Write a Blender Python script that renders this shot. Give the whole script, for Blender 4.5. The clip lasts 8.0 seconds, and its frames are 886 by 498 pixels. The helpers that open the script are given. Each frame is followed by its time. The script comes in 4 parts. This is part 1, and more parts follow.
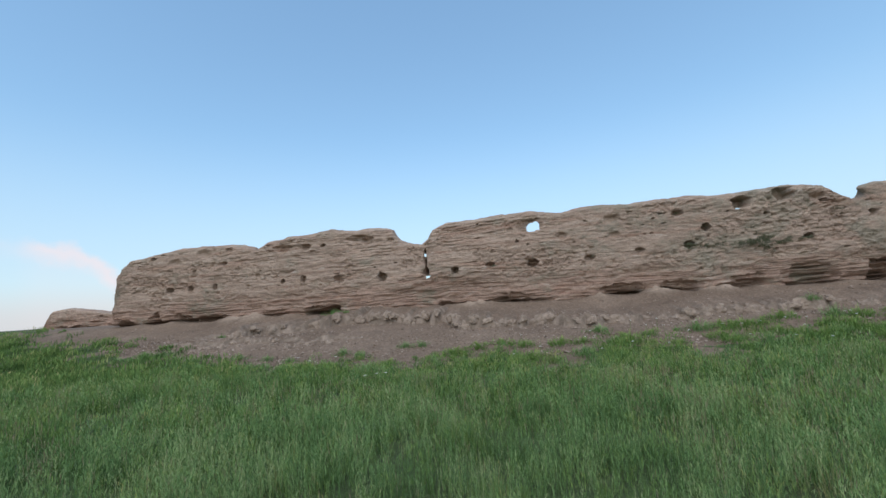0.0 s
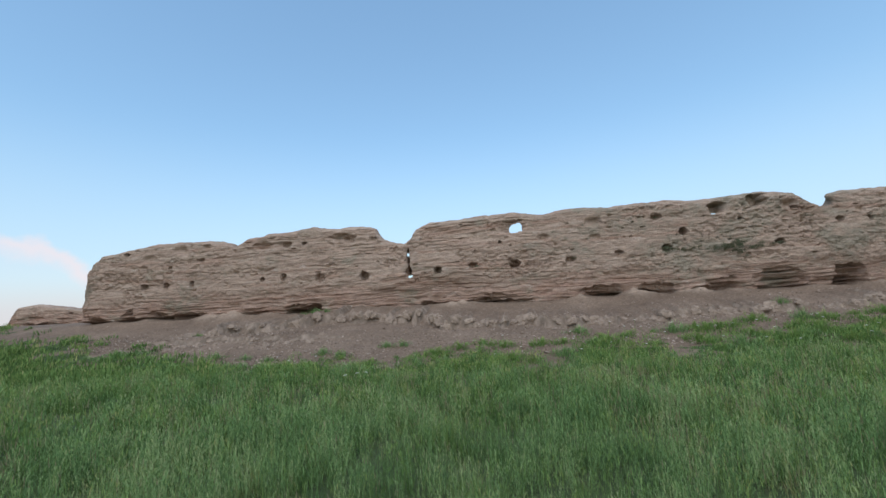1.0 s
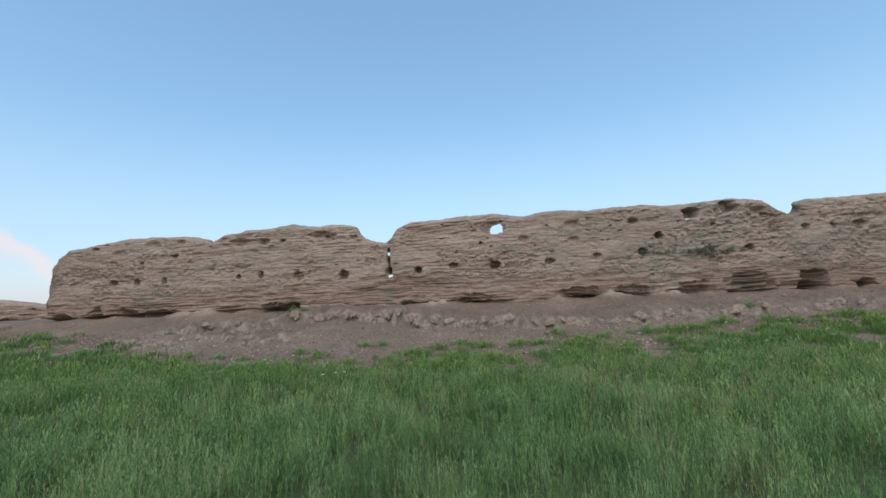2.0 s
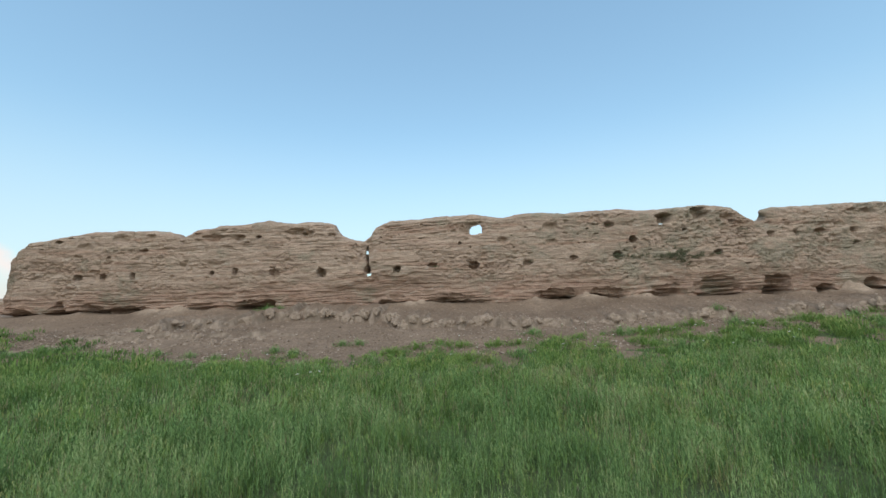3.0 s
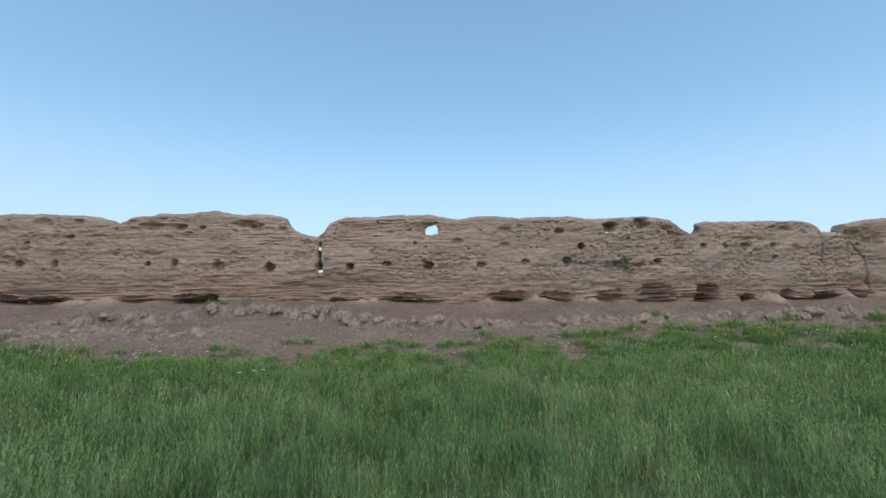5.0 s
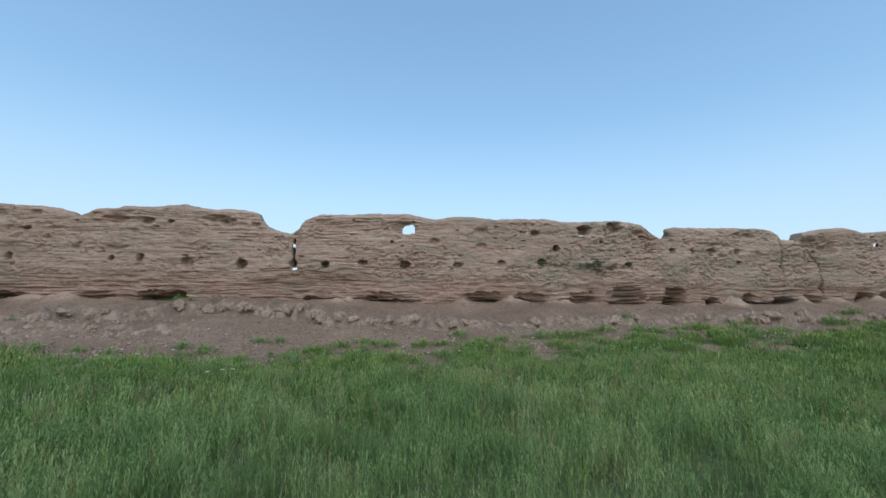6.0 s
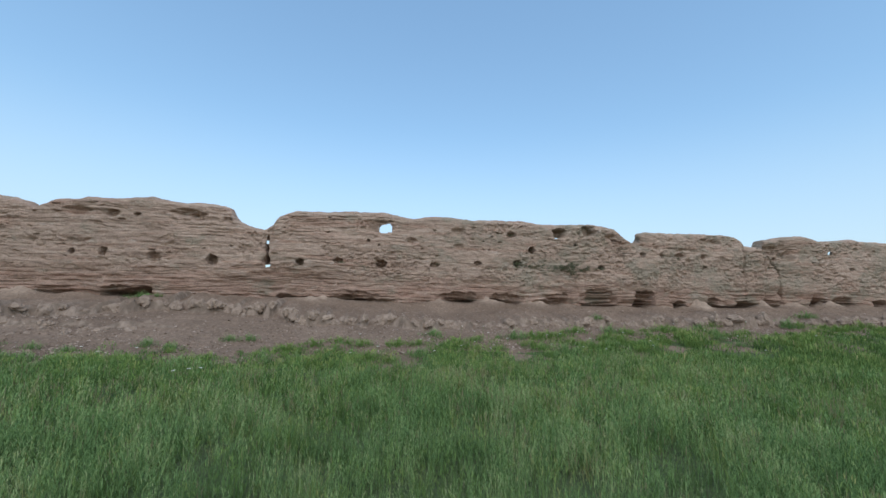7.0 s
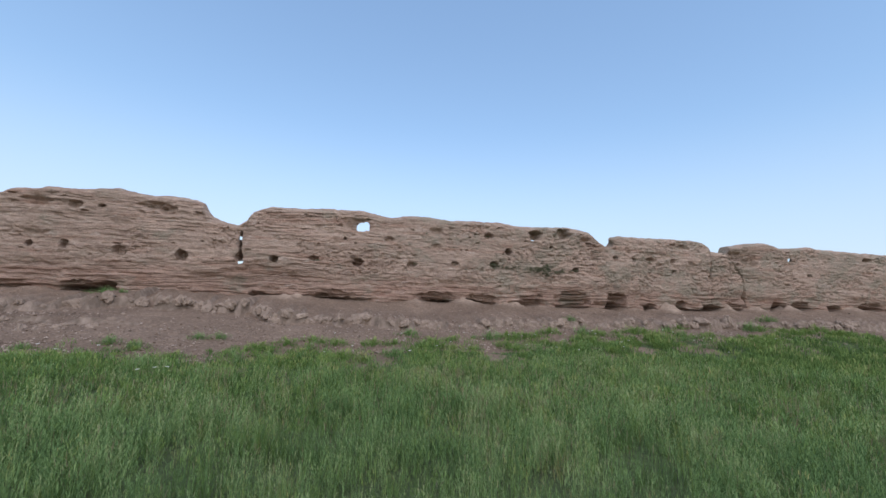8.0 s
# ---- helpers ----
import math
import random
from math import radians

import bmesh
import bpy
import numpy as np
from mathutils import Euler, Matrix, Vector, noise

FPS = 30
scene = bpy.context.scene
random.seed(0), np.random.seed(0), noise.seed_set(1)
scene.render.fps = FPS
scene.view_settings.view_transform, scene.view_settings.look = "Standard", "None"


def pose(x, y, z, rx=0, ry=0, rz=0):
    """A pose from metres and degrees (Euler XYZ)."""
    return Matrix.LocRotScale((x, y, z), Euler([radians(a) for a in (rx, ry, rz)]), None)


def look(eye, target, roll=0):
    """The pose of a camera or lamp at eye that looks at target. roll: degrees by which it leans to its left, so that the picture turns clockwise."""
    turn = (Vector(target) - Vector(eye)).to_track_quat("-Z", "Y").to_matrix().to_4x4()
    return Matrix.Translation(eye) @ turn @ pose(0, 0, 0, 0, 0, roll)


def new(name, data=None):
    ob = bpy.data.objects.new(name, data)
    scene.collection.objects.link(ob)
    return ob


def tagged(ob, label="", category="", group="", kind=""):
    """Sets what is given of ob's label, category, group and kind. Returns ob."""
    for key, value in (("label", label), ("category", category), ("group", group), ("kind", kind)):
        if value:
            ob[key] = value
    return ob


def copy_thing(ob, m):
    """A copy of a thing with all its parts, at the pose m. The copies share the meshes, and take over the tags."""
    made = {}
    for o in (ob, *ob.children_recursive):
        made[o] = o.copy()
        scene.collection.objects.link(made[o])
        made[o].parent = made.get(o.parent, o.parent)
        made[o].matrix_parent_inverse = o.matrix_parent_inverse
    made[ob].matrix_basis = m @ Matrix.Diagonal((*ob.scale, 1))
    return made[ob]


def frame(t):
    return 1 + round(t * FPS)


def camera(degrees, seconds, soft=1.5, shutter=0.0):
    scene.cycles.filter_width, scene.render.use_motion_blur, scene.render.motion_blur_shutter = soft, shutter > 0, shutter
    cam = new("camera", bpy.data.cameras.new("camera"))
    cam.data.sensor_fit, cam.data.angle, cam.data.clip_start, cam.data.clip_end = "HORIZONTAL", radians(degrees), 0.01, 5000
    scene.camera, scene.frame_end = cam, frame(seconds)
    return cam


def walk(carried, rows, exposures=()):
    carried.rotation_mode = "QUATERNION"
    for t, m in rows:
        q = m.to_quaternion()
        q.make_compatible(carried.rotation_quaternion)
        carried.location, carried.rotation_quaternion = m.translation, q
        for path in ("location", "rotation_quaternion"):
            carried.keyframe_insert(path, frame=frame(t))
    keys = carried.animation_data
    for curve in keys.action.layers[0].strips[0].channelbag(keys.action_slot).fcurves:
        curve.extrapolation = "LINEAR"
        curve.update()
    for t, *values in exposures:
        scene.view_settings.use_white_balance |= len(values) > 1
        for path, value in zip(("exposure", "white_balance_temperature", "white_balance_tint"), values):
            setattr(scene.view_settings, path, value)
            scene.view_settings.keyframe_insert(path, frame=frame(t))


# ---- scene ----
cam = camera(94.09, 8.0)
EYE = (0.0, 0.0, 1.6)
# seconds, tilt, lean and turn of the head on its tripod
TURNS = [
    (0.0, 97.493, 3.617, 11.496), (0.5, 97.417, 3.358, 10.309), (1.0, 97.340, 3.075, 9.040),
    (1.5, 97.265, 2.769, 7.698), (2.0, 97.194, 2.444, 6.289), (2.5, 97.128, 2.100, 4.821),
    (3.0, 97.070, 1.741, 3.300), (3.5, 97.021, 1.369, 1.735), (4.0, 96.982, 0.987, 0.132),
    (4.5, 96.953, 0.597, -1.500), (5.0, 96.937, 0.202, -3.153), (5.5, 96.932, -0.195, -4.819),
    (6.0, 96.939, -0.591, -6.490), (6.5, 96.957, -0.985, -8.156), (7.0, 96.984, -1.373, -9.810),
    (7.5, 97.021, -1.752, -11.440), (8.0, 97.066, -2.122, -13.040),
]
# seconds, stops, kelvin, tint: the camera's automatic white balance wavers now and then
BALANCE = [(0.0, -0.08, 6500, 10), (2.9, -0.08, 6500, 10), (3.0, 0.05, 7050, 6), (3.1, -0.05, 6650, 10), (3.4, -0.06, 6600, 10), (3.5, -0.02, 6900, 11), (3.6, -0.08, 6500, 10),
           (7.9, -0.08, 6500, 11), (8.0, -0.04, 6650, 19)]
walk(cam, [(t, pose(*EYE, a, b, c)) for t, a, b, c in TURNS], BALANCE)

# ---- light ----
SUN_EL, SUN_AZ = 50.0, 180.0  # degrees; azimuth clockwise from +y, behind the camera
world = bpy.data.worlds.new("sky")
scene.world = world
world.use_nodes = True
wn, wl = world.node_tree.nodes, world.node_tree.links
sky = wn.new("ShaderNodeTexSky")
sky.sky_type, sky.sun_disc = "NISHITA", False
sky.sun_elevation, sky.sun_rotation = radians(SUN_EL), radians(SUN_AZ)
sky.air_density, sky.dust_density, sky.ozone_density = 1.3, 0.2, 1.5
background = wn["Background"]
background.inputs[1].default_value = 0.235


def sums(how, a, b=None, c=None):
    node = wn.new("ShaderNodeMath")
    node.operation = how
    for value, socket in zip((a, b, c), node.inputs):
        if isinstance(value, (int, float)):
            socket.default_value = value
        elif value is not None:
            wl.new(value, socket)
    return node.outputs[0]


# one thin evening cloud low over the western end of the wall
where = wn.new("ShaderNodeTexCoord").outputs["Generated"]
split = wn.new("ShaderNodeSeparateXYZ")
wl.new(where, split.inputs[0])
azimuth = sums("MULTIPLY", sums("ARCTAN2", split.outputs[0], split.outputs[1]), 57.2958)
height = sums("MULTIPLY", sums("ARCSINE", split.outputs[2]), 57.2958)
puffs = wn.new("ShaderNodeTexNoise")
puffs.inputs["Scale"].default_value, puffs.inputs["Detail"].default_value = 14.0, 5.0
wl.new(where, puffs.inputs["Vector"])
brow = sums("MULTIPLY_ADD", sums("MAXIMUM", sums("ADD", azimuth, 53.2), 0.0), -0.95, 9.3)
brow = sums("MULTIPLY_ADD", sums("SUBTRACT", puffs.outputs["Fac"], 0.5), 6.0, brow)


def eased(value, a, b, low, high):
    node = wn.new("ShaderNodeMapRange")
    node.interpolation_type = "SMOOTHSTEP"
    for socket, number in zip(node.inputs[1:5], (a, b, low, high)):
        socket.default_value = number
    wl.new(value, node.inputs[0])
    return node.outputs[0]


def laid_over(under, amount, colour):
    node = wn.new("ShaderNodeMix")
    node.data_type = "RGBA"
    wl.new(amount, node.inputs[0])
    wl.new(under, node.inputs[6])
    node.inputs[7].default_value = (*colour, 1)
    return node.outputs[2]


tint = wn.new("ShaderNodeMix")
tint.data_type, tint.blend_type = "RGBA", "MULTIPLY"
tint.inputs[0].default_value, tint.inputs[7].default_value = 1.0, (0.96, 1.27, 1.47, 1)
even = wn.new("ShaderNodeGamma")
even.inputs[1].default_value = 0.68
wl.new(sky.outputs[0], even.inputs[0])
wl.new(even.outputs[0], tint.inputs[6])
below = sums("SUBTRACT", brow, height)
bank = eased(below, -0.3, 1.4, 0.0, 1.0)
cloud = sums("MULTIPLY", sums("MULTIPLY", bank, eased(below, 0.8, 3.6, 0.75, 0.14)), eased(azimuth, -58.0, -55.2, 0.2, 1.0))
dusk = sums("MULTIPLY", eased(azimuth, -38.0, -52.0, 0.0, 1.0), eased(height, 5.0, 0.5, 0.0, 0.55))
haze = eased(height, 24.0, 3.0, 0.0, 0.6)
airy = laid_over(tint.outputs[2], haze, (2.6, 3.25, 3.92))
shown = laid_over(laid_over(airy, dusk, (3.1, 2.8, 2.95)), cloud, (4.2, 3.65, 3.75))
wl.new(shown, background.inputs[0])

sun_data = bpy.data.lights.new("sun", "SUN")
sun_data.energy, sun_data.angle, sun_data.color = 2.6, radians(100), (1.0, 0.87, 0.745)
sun = new("sun", sun_data)
sa, se = radians(SUN_AZ), radians(SUN_EL)
sun.matrix_world = look((0, 0, 0), (-math.sin(sa) * math.cos(se), -math.cos(sa) * math.cos(se), -math.sin(se)))

# ---- small tools ----
rng = np.random.default_rng(7)
LATTICE = rng.random((256, 256)) * 2 - 1


def vn(x, y, seed=0):
    """Smooth noise in -1..1 on a plane, for whole arrays."""
    x, y = np.broadcast_arrays(np.asarray(x, float) + seed * 17.31, np.asarray(y, float) + seed * 9.77)
    i, j = np.floor(x).astype(int), np.floor(y).astype(int)
    u, v = x - i, y - j
    u, v = u * u * (3 - 2 * u), v * v * (3 - 2 * v)
    a, b = i & 255, (i + 1) & 255
    c, d = j & 255, (j + 1) & 255
    return (LATTICE[a, c] * (1 - u) + LATTICE[b, c] * u) * (1 - v) + (LATTICE[a, d] * (1 - u) + LATTICE[b, d] * u) * v


def fbm(x, y, seed=0, octaves=3):
    total, amp, norm = 0, 1.0, 0.0
    for o in range(octaves):
        total = total + amp * vn(x * 2**o, y * 2**o, seed + o * 5)
        norm += amp
        amp *= 0.5
    return total / norm


def smooth(a, b, x):
    t = np.clip((x - a) / (b - a), 0, 1)
    return t * t * (3 - 2 * t)


def mesh_of(name, verts, faces, material, shade=True):
    """A mesh from an array of places and a list of arrays of corners (triangles or quads)."""
    me = bpy.data.meshes.new(name)
    faces = [np.asarray(f, np.int32) for f in faces if len(f)]
    loops = np.concatenate([f.ravel() for f in faces])
    sizes = np.concatenate([np.full(len(f), f.shape[1], np.int32) for f in faces])
    starts = np.concatenate([[0], np.cumsum(sizes)[:-1]]).astype(np.int32)
    me.vertices.add(len(verts))
    me.vertices.foreach_set("co", np.asarray(verts, np.float32).ravel())
    me.loops.add(len(loops))
    me.loops.foreach_set("vertex_index", loops)
    me.polygons.add(len(sizes))
    me.polygons.foreach_set("loop_start", starts)
    me.polygons.foreach_set("use_smooth", np.full(len(sizes), shade))
    me.update(calc_edges=True)
    me.validate()
    me.materials.append(material)
    return me


def point_values(me, name, values):
    me.attributes.new(name, "FLOAT", "POINT").data.foreach_set("value", np.asarray(values, np.float32))


def part(name, me, parent, label=""):
    ob = new(name, me)
    ob.parent = parent
    return tagged(ob, label)


# ---- materials ----
def material(name, rough=0.9):
    m = bpy.data.materials.new(name)
    m.use_nodes = True
    n, l = m.node_tree.nodes, m.node_tree.links
    shader = n["Principled BSDF"]
    shader.inputs["Roughness"].default_value = rough
    shader.inputs["Specular IOR Level"].default_value = 0.2
    return m, n, l, shader


def stretched(n, l, scale):
    place = n.new("ShaderNodeNewGeometry")
    mapping = n.new("ShaderNodeMapping")
    mapping.inputs["Scale"].default_value = scale
    l.new(place.outputs["Position"], mapping.inputs["Vector"])
    return mapping.outputs[0]


def grain_place(n):
    return n.new("ShaderNodeNewGeometry").outputs["Position"]


def grain(n, l, scale, detail=4.0, size=1.0, rough=0.6):
    tex = n.new("ShaderNodeTexNoise")
    tex.inputs["Scale"].default_value = size
    tex.inputs["Detail"].default_value = detail
    tex.inputs["Roughness"].default_value = rough
    l.new(stretched(n, l, scale), tex.inputs["Vector"])
    return tex.outputs["Fac"]


def ramp(n, l, fac, *stops):
    r = n.new("ShaderNodeValToRGB")
    e = r.color_ramp.elements
    while len(e) < len(stops):
        e.new(0.5)
    for k, (p, c) in zip(e, stops):
        k.position, k.color = p, (*c, 1)
    l.new(fac, r.inputs[0])
    return r.outputs[0]


def mix(n, l, fac, a, b, how="MIX"):
    m = n.new("ShaderNodeMix")
    m.data_type, m.blend_type = "RGBA", how
    for value, socket in ((fac, m.inputs[0]), (a, m.inputs[6]), (b, m.inputs[7])):
        if isinstance(value, (int, float)):
            socket.default_value = value
        elif isinstance(value, tuple):
            socket.default_value = (*value, 1)
        else:
            l.new(value, socket)
    return m.outputs[2]


def band(n, l, fac, lo, hi):
    m = n.new("ShaderNodeMapRange")
    m.inputs[1].default_value, m.inputs[2].default_value = lo, hi
    l.new(fac, m.inputs[0])
    return m.outputs[0]


def relief(n, l, shader, fac, strength, distance):
    b = n.new("ShaderNodeBump")
    b.inputs["Strength"].default_value, b.inputs["Distance"].default_value = strength, distance
    l.new(fac, b.inputs["Height"])
    if shader.inputs["Normal"].links:
        l.new(shader.inputs["Normal"].links[0].from_socket, b.inputs["Normal"])
    l.new(b.outputs[0], shader.inputs["Normal"])


def earth_material(name):
    m, n, l, s = material(name, 0.95)
    place = n.new("ShaderNodeSeparateXYZ")
    l.new(grain_place(n), place.inputs[0])
    broad = grain(n, l, (0.35, 0.35, 0.6), 5)
    colour = ramp(n, l, broad, (0.3, (0.313, 0.234, 0.181)), (0.55, (0.379, 0.287, 0.225)), (0.75, (0.424, 0.33, 0.261)))
    layers = grain(n, l, (0.28, 0.28, 8.5), 6, rough=0.6)
    colour = mix(n, l, 0.55, colour, ramp(n, l, layers, (0.34, (0.227, 0.154, 0.116)), (0.46, (0.359, 0.263, 0.201)), (0.54, (0.399, 0.306, 0.239)), (0.66, (0.495, 0.388, 0.304))))
    rust = band(n, l, grain(n, l, (0.35, 0.35, 4.0), 5), 0.53, 0.68)
    colour = mix(n, l, rust, colour, mix(n, l, 0.75, colour, (0.313, 0.195, 0.14)))
    lifts = n.new("ShaderNodeMath")
    lifts.operation = "MULTIPLY_ADD"
    l.new(grain(n, l, (0.7, 0.7, 4.0), 4), lifts.inputs[0])
    lifts.inputs[1].default_value = -1.8
    l.new(place.outputs[2], lifts.inputs[2])
    colour = mix(n, l, band(n, l, lifts.outputs[0], 1.75, 1.2), colour, mix(n, l, 0.4, colour, (0.28, 0.165, 0.122)))
    mottle = grain(n, l, (3.5, 3.5, 6.0), 6, rough=0.7)
    colour = mix(n, l, 0.45, colour, ramp(n, l, mottle, (0.33, (0.32, 0.31, 0.30)), (0.5, (0.5, 0.5, 0.5)), (0.68, (0.7, 0.68, 0.66))), "OVERLAY")
    # grey-green crust, mostly on the eastern stretch above the layered foot
    crust = n.new("ShaderNodeMath")
    crust.operation = "ADD"
    l.new(grain(n, l, (0.75, 0.75, 1.1), 7, rough=0.72), crust.inputs[0])
    l.new(mix(n, l, band(n, l, place.outputs[0], -2.0, 9.0), (0, 0, 0), (0.075, 0.075, 0.075)), crust.inputs[1])
    colour = mix(n, l, band(n, l, crust.outputs[0], 0.545, 0.68), colour, mix(n, l, 0.8, colour, (0.255, 0.228, 0.172)))
    pale = band(n, l, grain(n, l, (1.6, 1.6, 4.5), 7, rough=0.75), 0.57, 0.68)
    colour = mix(n, l, pale, colour, mix(n, l, 0.7, colour, (0.50, 0.43, 0.36)))
    fine = grain(n, l, (17.0, 17.0, 30.0), 7, rough=0.75)
    colour = mix(n, l, 0.6, colour, ramp(n, l, fine, (0.32, (0.29, 0.28, 0.27)), (0.5, (0.5, 0.5, 0.5)), (0.68, (0.72, 0.7, 0.68))), "OVERLAY")
    l.new(colour, s.inputs["Base Color"])
    relief(n, l, s, grain(n, l, (1.6, 1.6, 22.0), 5), 0.7, 0.06)
    relief(n, l, s, mottle, 0.5, 0.1)
    relief(n, l, s, fine, 0.9, 0.06)
    return m


def ground_material():
    m, n, l, s = material("ground_soil_and_turf", 0.95)
    broad = grain(n, l, (0.5, 0.5, 0.5), 5)
    soil = ramp(n, l, broad, (0.3, (0.148, 0.109, 0.081)), (0.55, (0.196, 0.146, 0.109)), (0.75, (0.25, 0.19, 0.145)))
    speck = n.new("ShaderNodeTexVoronoi")
    speck.inputs["Scale"].default_value = 16.0
    l.new(stretched(n, l, (1, 1, 1)), speck.inputs["Vector"])
    grit = ramp(n, l, speck.outputs["Color"], (0.25, (0.36, 0.35, 0.34)), (0.6, (0.5, 0.49, 0.48)), (0.9, (0.68, 0.66, 0.64)))
    soil = mix(n, l, 0.6, soil, grit, "OVERLAY")
    fine = grain(n, l, (30.0, 30.0, 30.0), 5, rough=0.7)
    soil = mix(n, l, 0.5, soil, ramp(n, l, fine, (0.3, (0.33, 0.33, 0.33)), (0.7, (0.68, 0.67, 0.66))), "OVERLAY")
    lie = n.new("ShaderNodeSeparateXYZ")
    l.new(n.new("ShaderNodeNewGeometry").outputs["True Normal"], lie.inputs[0])
    clay = ramp(n, l, grain(n, l, (4, 4, 1.5), 5), (0.4, (0.155, 0.12, 0.092)), (0.52, (0.215, 0.168, 0.13)), (0.6, (0.255, 0.2, 0.157)), (0.72, (0.32, 0.258, 0.205)))
    soil = mix(n, l, band(n, l, lie.outputs[2], 0.88, 0.6), soil, clay)
    fallen = n.new("ShaderNodeAttribute")
    fallen.attribute_name = "fallen"
    dust = ramp(n, l, grain(n, l, (3, 3, 3), 6), (0.3, (0.27, 0.208, 0.158)), (0.55, (0.35, 0.275, 0.213)), (0.75, (0.42, 0.335, 0.265)))
    soil = mix(n, l, fallen.outputs["Fac"], soil, mix(n, l, 0.4, dust, grit, "OVERLAY"))
    # turf toned dark, the shade between the stalks put into its colour
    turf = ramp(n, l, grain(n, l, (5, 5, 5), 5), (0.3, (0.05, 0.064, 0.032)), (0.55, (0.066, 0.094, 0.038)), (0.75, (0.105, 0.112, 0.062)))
    cover = n.new("ShaderNodeAttribute")
    cover.attribute_name = "turf"
    ragged = n.new("ShaderNodeMath")
    ragged.operation = "ADD"
    l.new(cover.outputs["Fac"], ragged.inputs[0])
    l.new(band(n, l, grain(n, l, (2.5, 2.5, 2.5), 5), -0.6, 1.6), ragged.inputs[1])
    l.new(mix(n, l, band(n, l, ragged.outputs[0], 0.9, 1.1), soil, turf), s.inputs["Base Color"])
    relief(n, l, s, fine, 0.8, 0.03)
    relief(n, l, s, speck.outputs["Distance"], 0.5, 0.03)
    return m


def leaf_material(name, dark, mid, light, straw, glow=0.25):
    """Leaves: tone comes from patch, height on the plant, and leaf to leaf."""
    m, n, l, s = material(name, 0.75)
    s.inputs["Specular IOR Level"].default_value = 0.08
    tone = n.new("ShaderNodeAttribute")
    tone.attribute_name = "tone"
    each = n.new("ShaderNodeNewGeometry")
    total = n.new("ShaderNodeMath")
    total.operation = "MULTIPLY_ADD"
    l.new(each.outputs["Random Per Island"], total.inputs[0])
    total.inputs[1].default_value = 0.4
    l.new(tone.outputs["Fac"], total.inputs[2])
    colour = ramp(n, l, total.outputs[0], (0.05, dark), (0.45, mid), (0.85, light), (0.99, straw))
    l.new(colour, s.inputs["Base Color"])
    thin = n.new("ShaderNodeBsdfTranslucent")
    l.new(colour, thin.inputs[0])
    both = n.new("ShaderNodeMixShader")
    both.inputs[0].default_value = glow
    l.new(s.outputs[0], both.inputs[1])
    l.new(thin.outputs[0], both.inputs[2])
    l.new(both.outputs[0], n["Material Output"].inputs[0])
    return m


def stone_material(name, a, b, c):
    m, n, l, s = material(name, 0.9)
    each = n.new("ShaderNodeObjectInfo")
    base = ramp(n, l, grain(n, l, (6, 6, 6), 5), (0.3, a), (0.55, b), (0.75, c))
    colour = mix(n, l, 0.35, base, ramp(n, l, each.outputs["Random"], (0.0, (0.35, 0.33, 0.32)), (1.0, (0.66, 0.64, 0.62))), "OVERLAY")
    l.new(colour, s.inputs["Base Color"])
    relief(n, l, s, grain(n, l, (25, 25, 25), 5), 0.6, 0.03)
    return m


def gravel_material():
    m, n, l, s = material("gravel", 0.9)
    each = n.new("ShaderNodeNewGeometry")
    l.new(ramp(n, l, each.outputs["Random Per Island"], (0.0, (0.15, 0.11, 0.082)), (0.5, (0.23, 0.175, 0.135)), (0.8, (0.3, 0.235, 0.185)), (1.0, (0.38, 0.315, 0.26))), s.inputs["Base Color"])
    return m


EARTH = earth_material("rammed_earth")
GROUND = ground_material()
# low grass toned darker than the stalks: shade beneath them put into colour
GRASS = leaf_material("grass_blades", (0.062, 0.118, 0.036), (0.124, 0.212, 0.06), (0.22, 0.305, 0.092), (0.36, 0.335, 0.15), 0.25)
WEED = leaf_material("weed_leaves", (0.072, 0.138, 0.042), (0.146, 0.25, 0.07), (0.245, 0.345, 0.1), (0.37, 0.37, 0.14), 0.28)
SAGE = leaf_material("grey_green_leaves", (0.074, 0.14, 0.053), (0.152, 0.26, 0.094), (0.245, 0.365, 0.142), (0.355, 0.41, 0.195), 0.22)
IVY = leaf_material("dusty_wall_leaves", (0.085, 0.098, 0.06), (0.125, 0.14, 0.085), (0.165, 0.178, 0.11), (0.2, 0.2, 0.13), 0.2)
CLOD = stone_material("dry_clay", (0.195, 0.15, 0.116), (0.26, 0.205, 0.16), (0.335, 0.272, 0.218))
GRAVEL = gravel_material()
PETAL = material("white_petals", 0.7)[0]
PETAL.node_tree.nodes["Principled BSDF"].inputs["Base Color"].default_value = (0.72, 0.72, 0.66, 1)

# ---- ground ----
WALL_FACE = 17.86
MOUNDS = [(-12.9, 0.3, 1.0), (-13.9, 0.2, 0.7), (-10.9, 0.15, 0.6), (-6.2, 0.12, 1.2), (-2.1, 0.28, 0.9), (2.9, 0.3, 0.55), (5.2, 0.4, 0.5),
          (7.35, 0.45, 0.6), (8.9, 0.2, 0.6), (11.6, 0.12, 0.5), (13.7, 0.2, 0.5), (15.75, 0.85, 0.45), (19.4, 0.5, 0.35), (21.25, 0.45, 0.4),
          (23.6, 0.45, 0.45), (25.6, 0.15, 0.6), (28.0, 0.35, 0.5), (-17.6, 0.2, 0.5), (-19.4, 0.1, 0.5)]


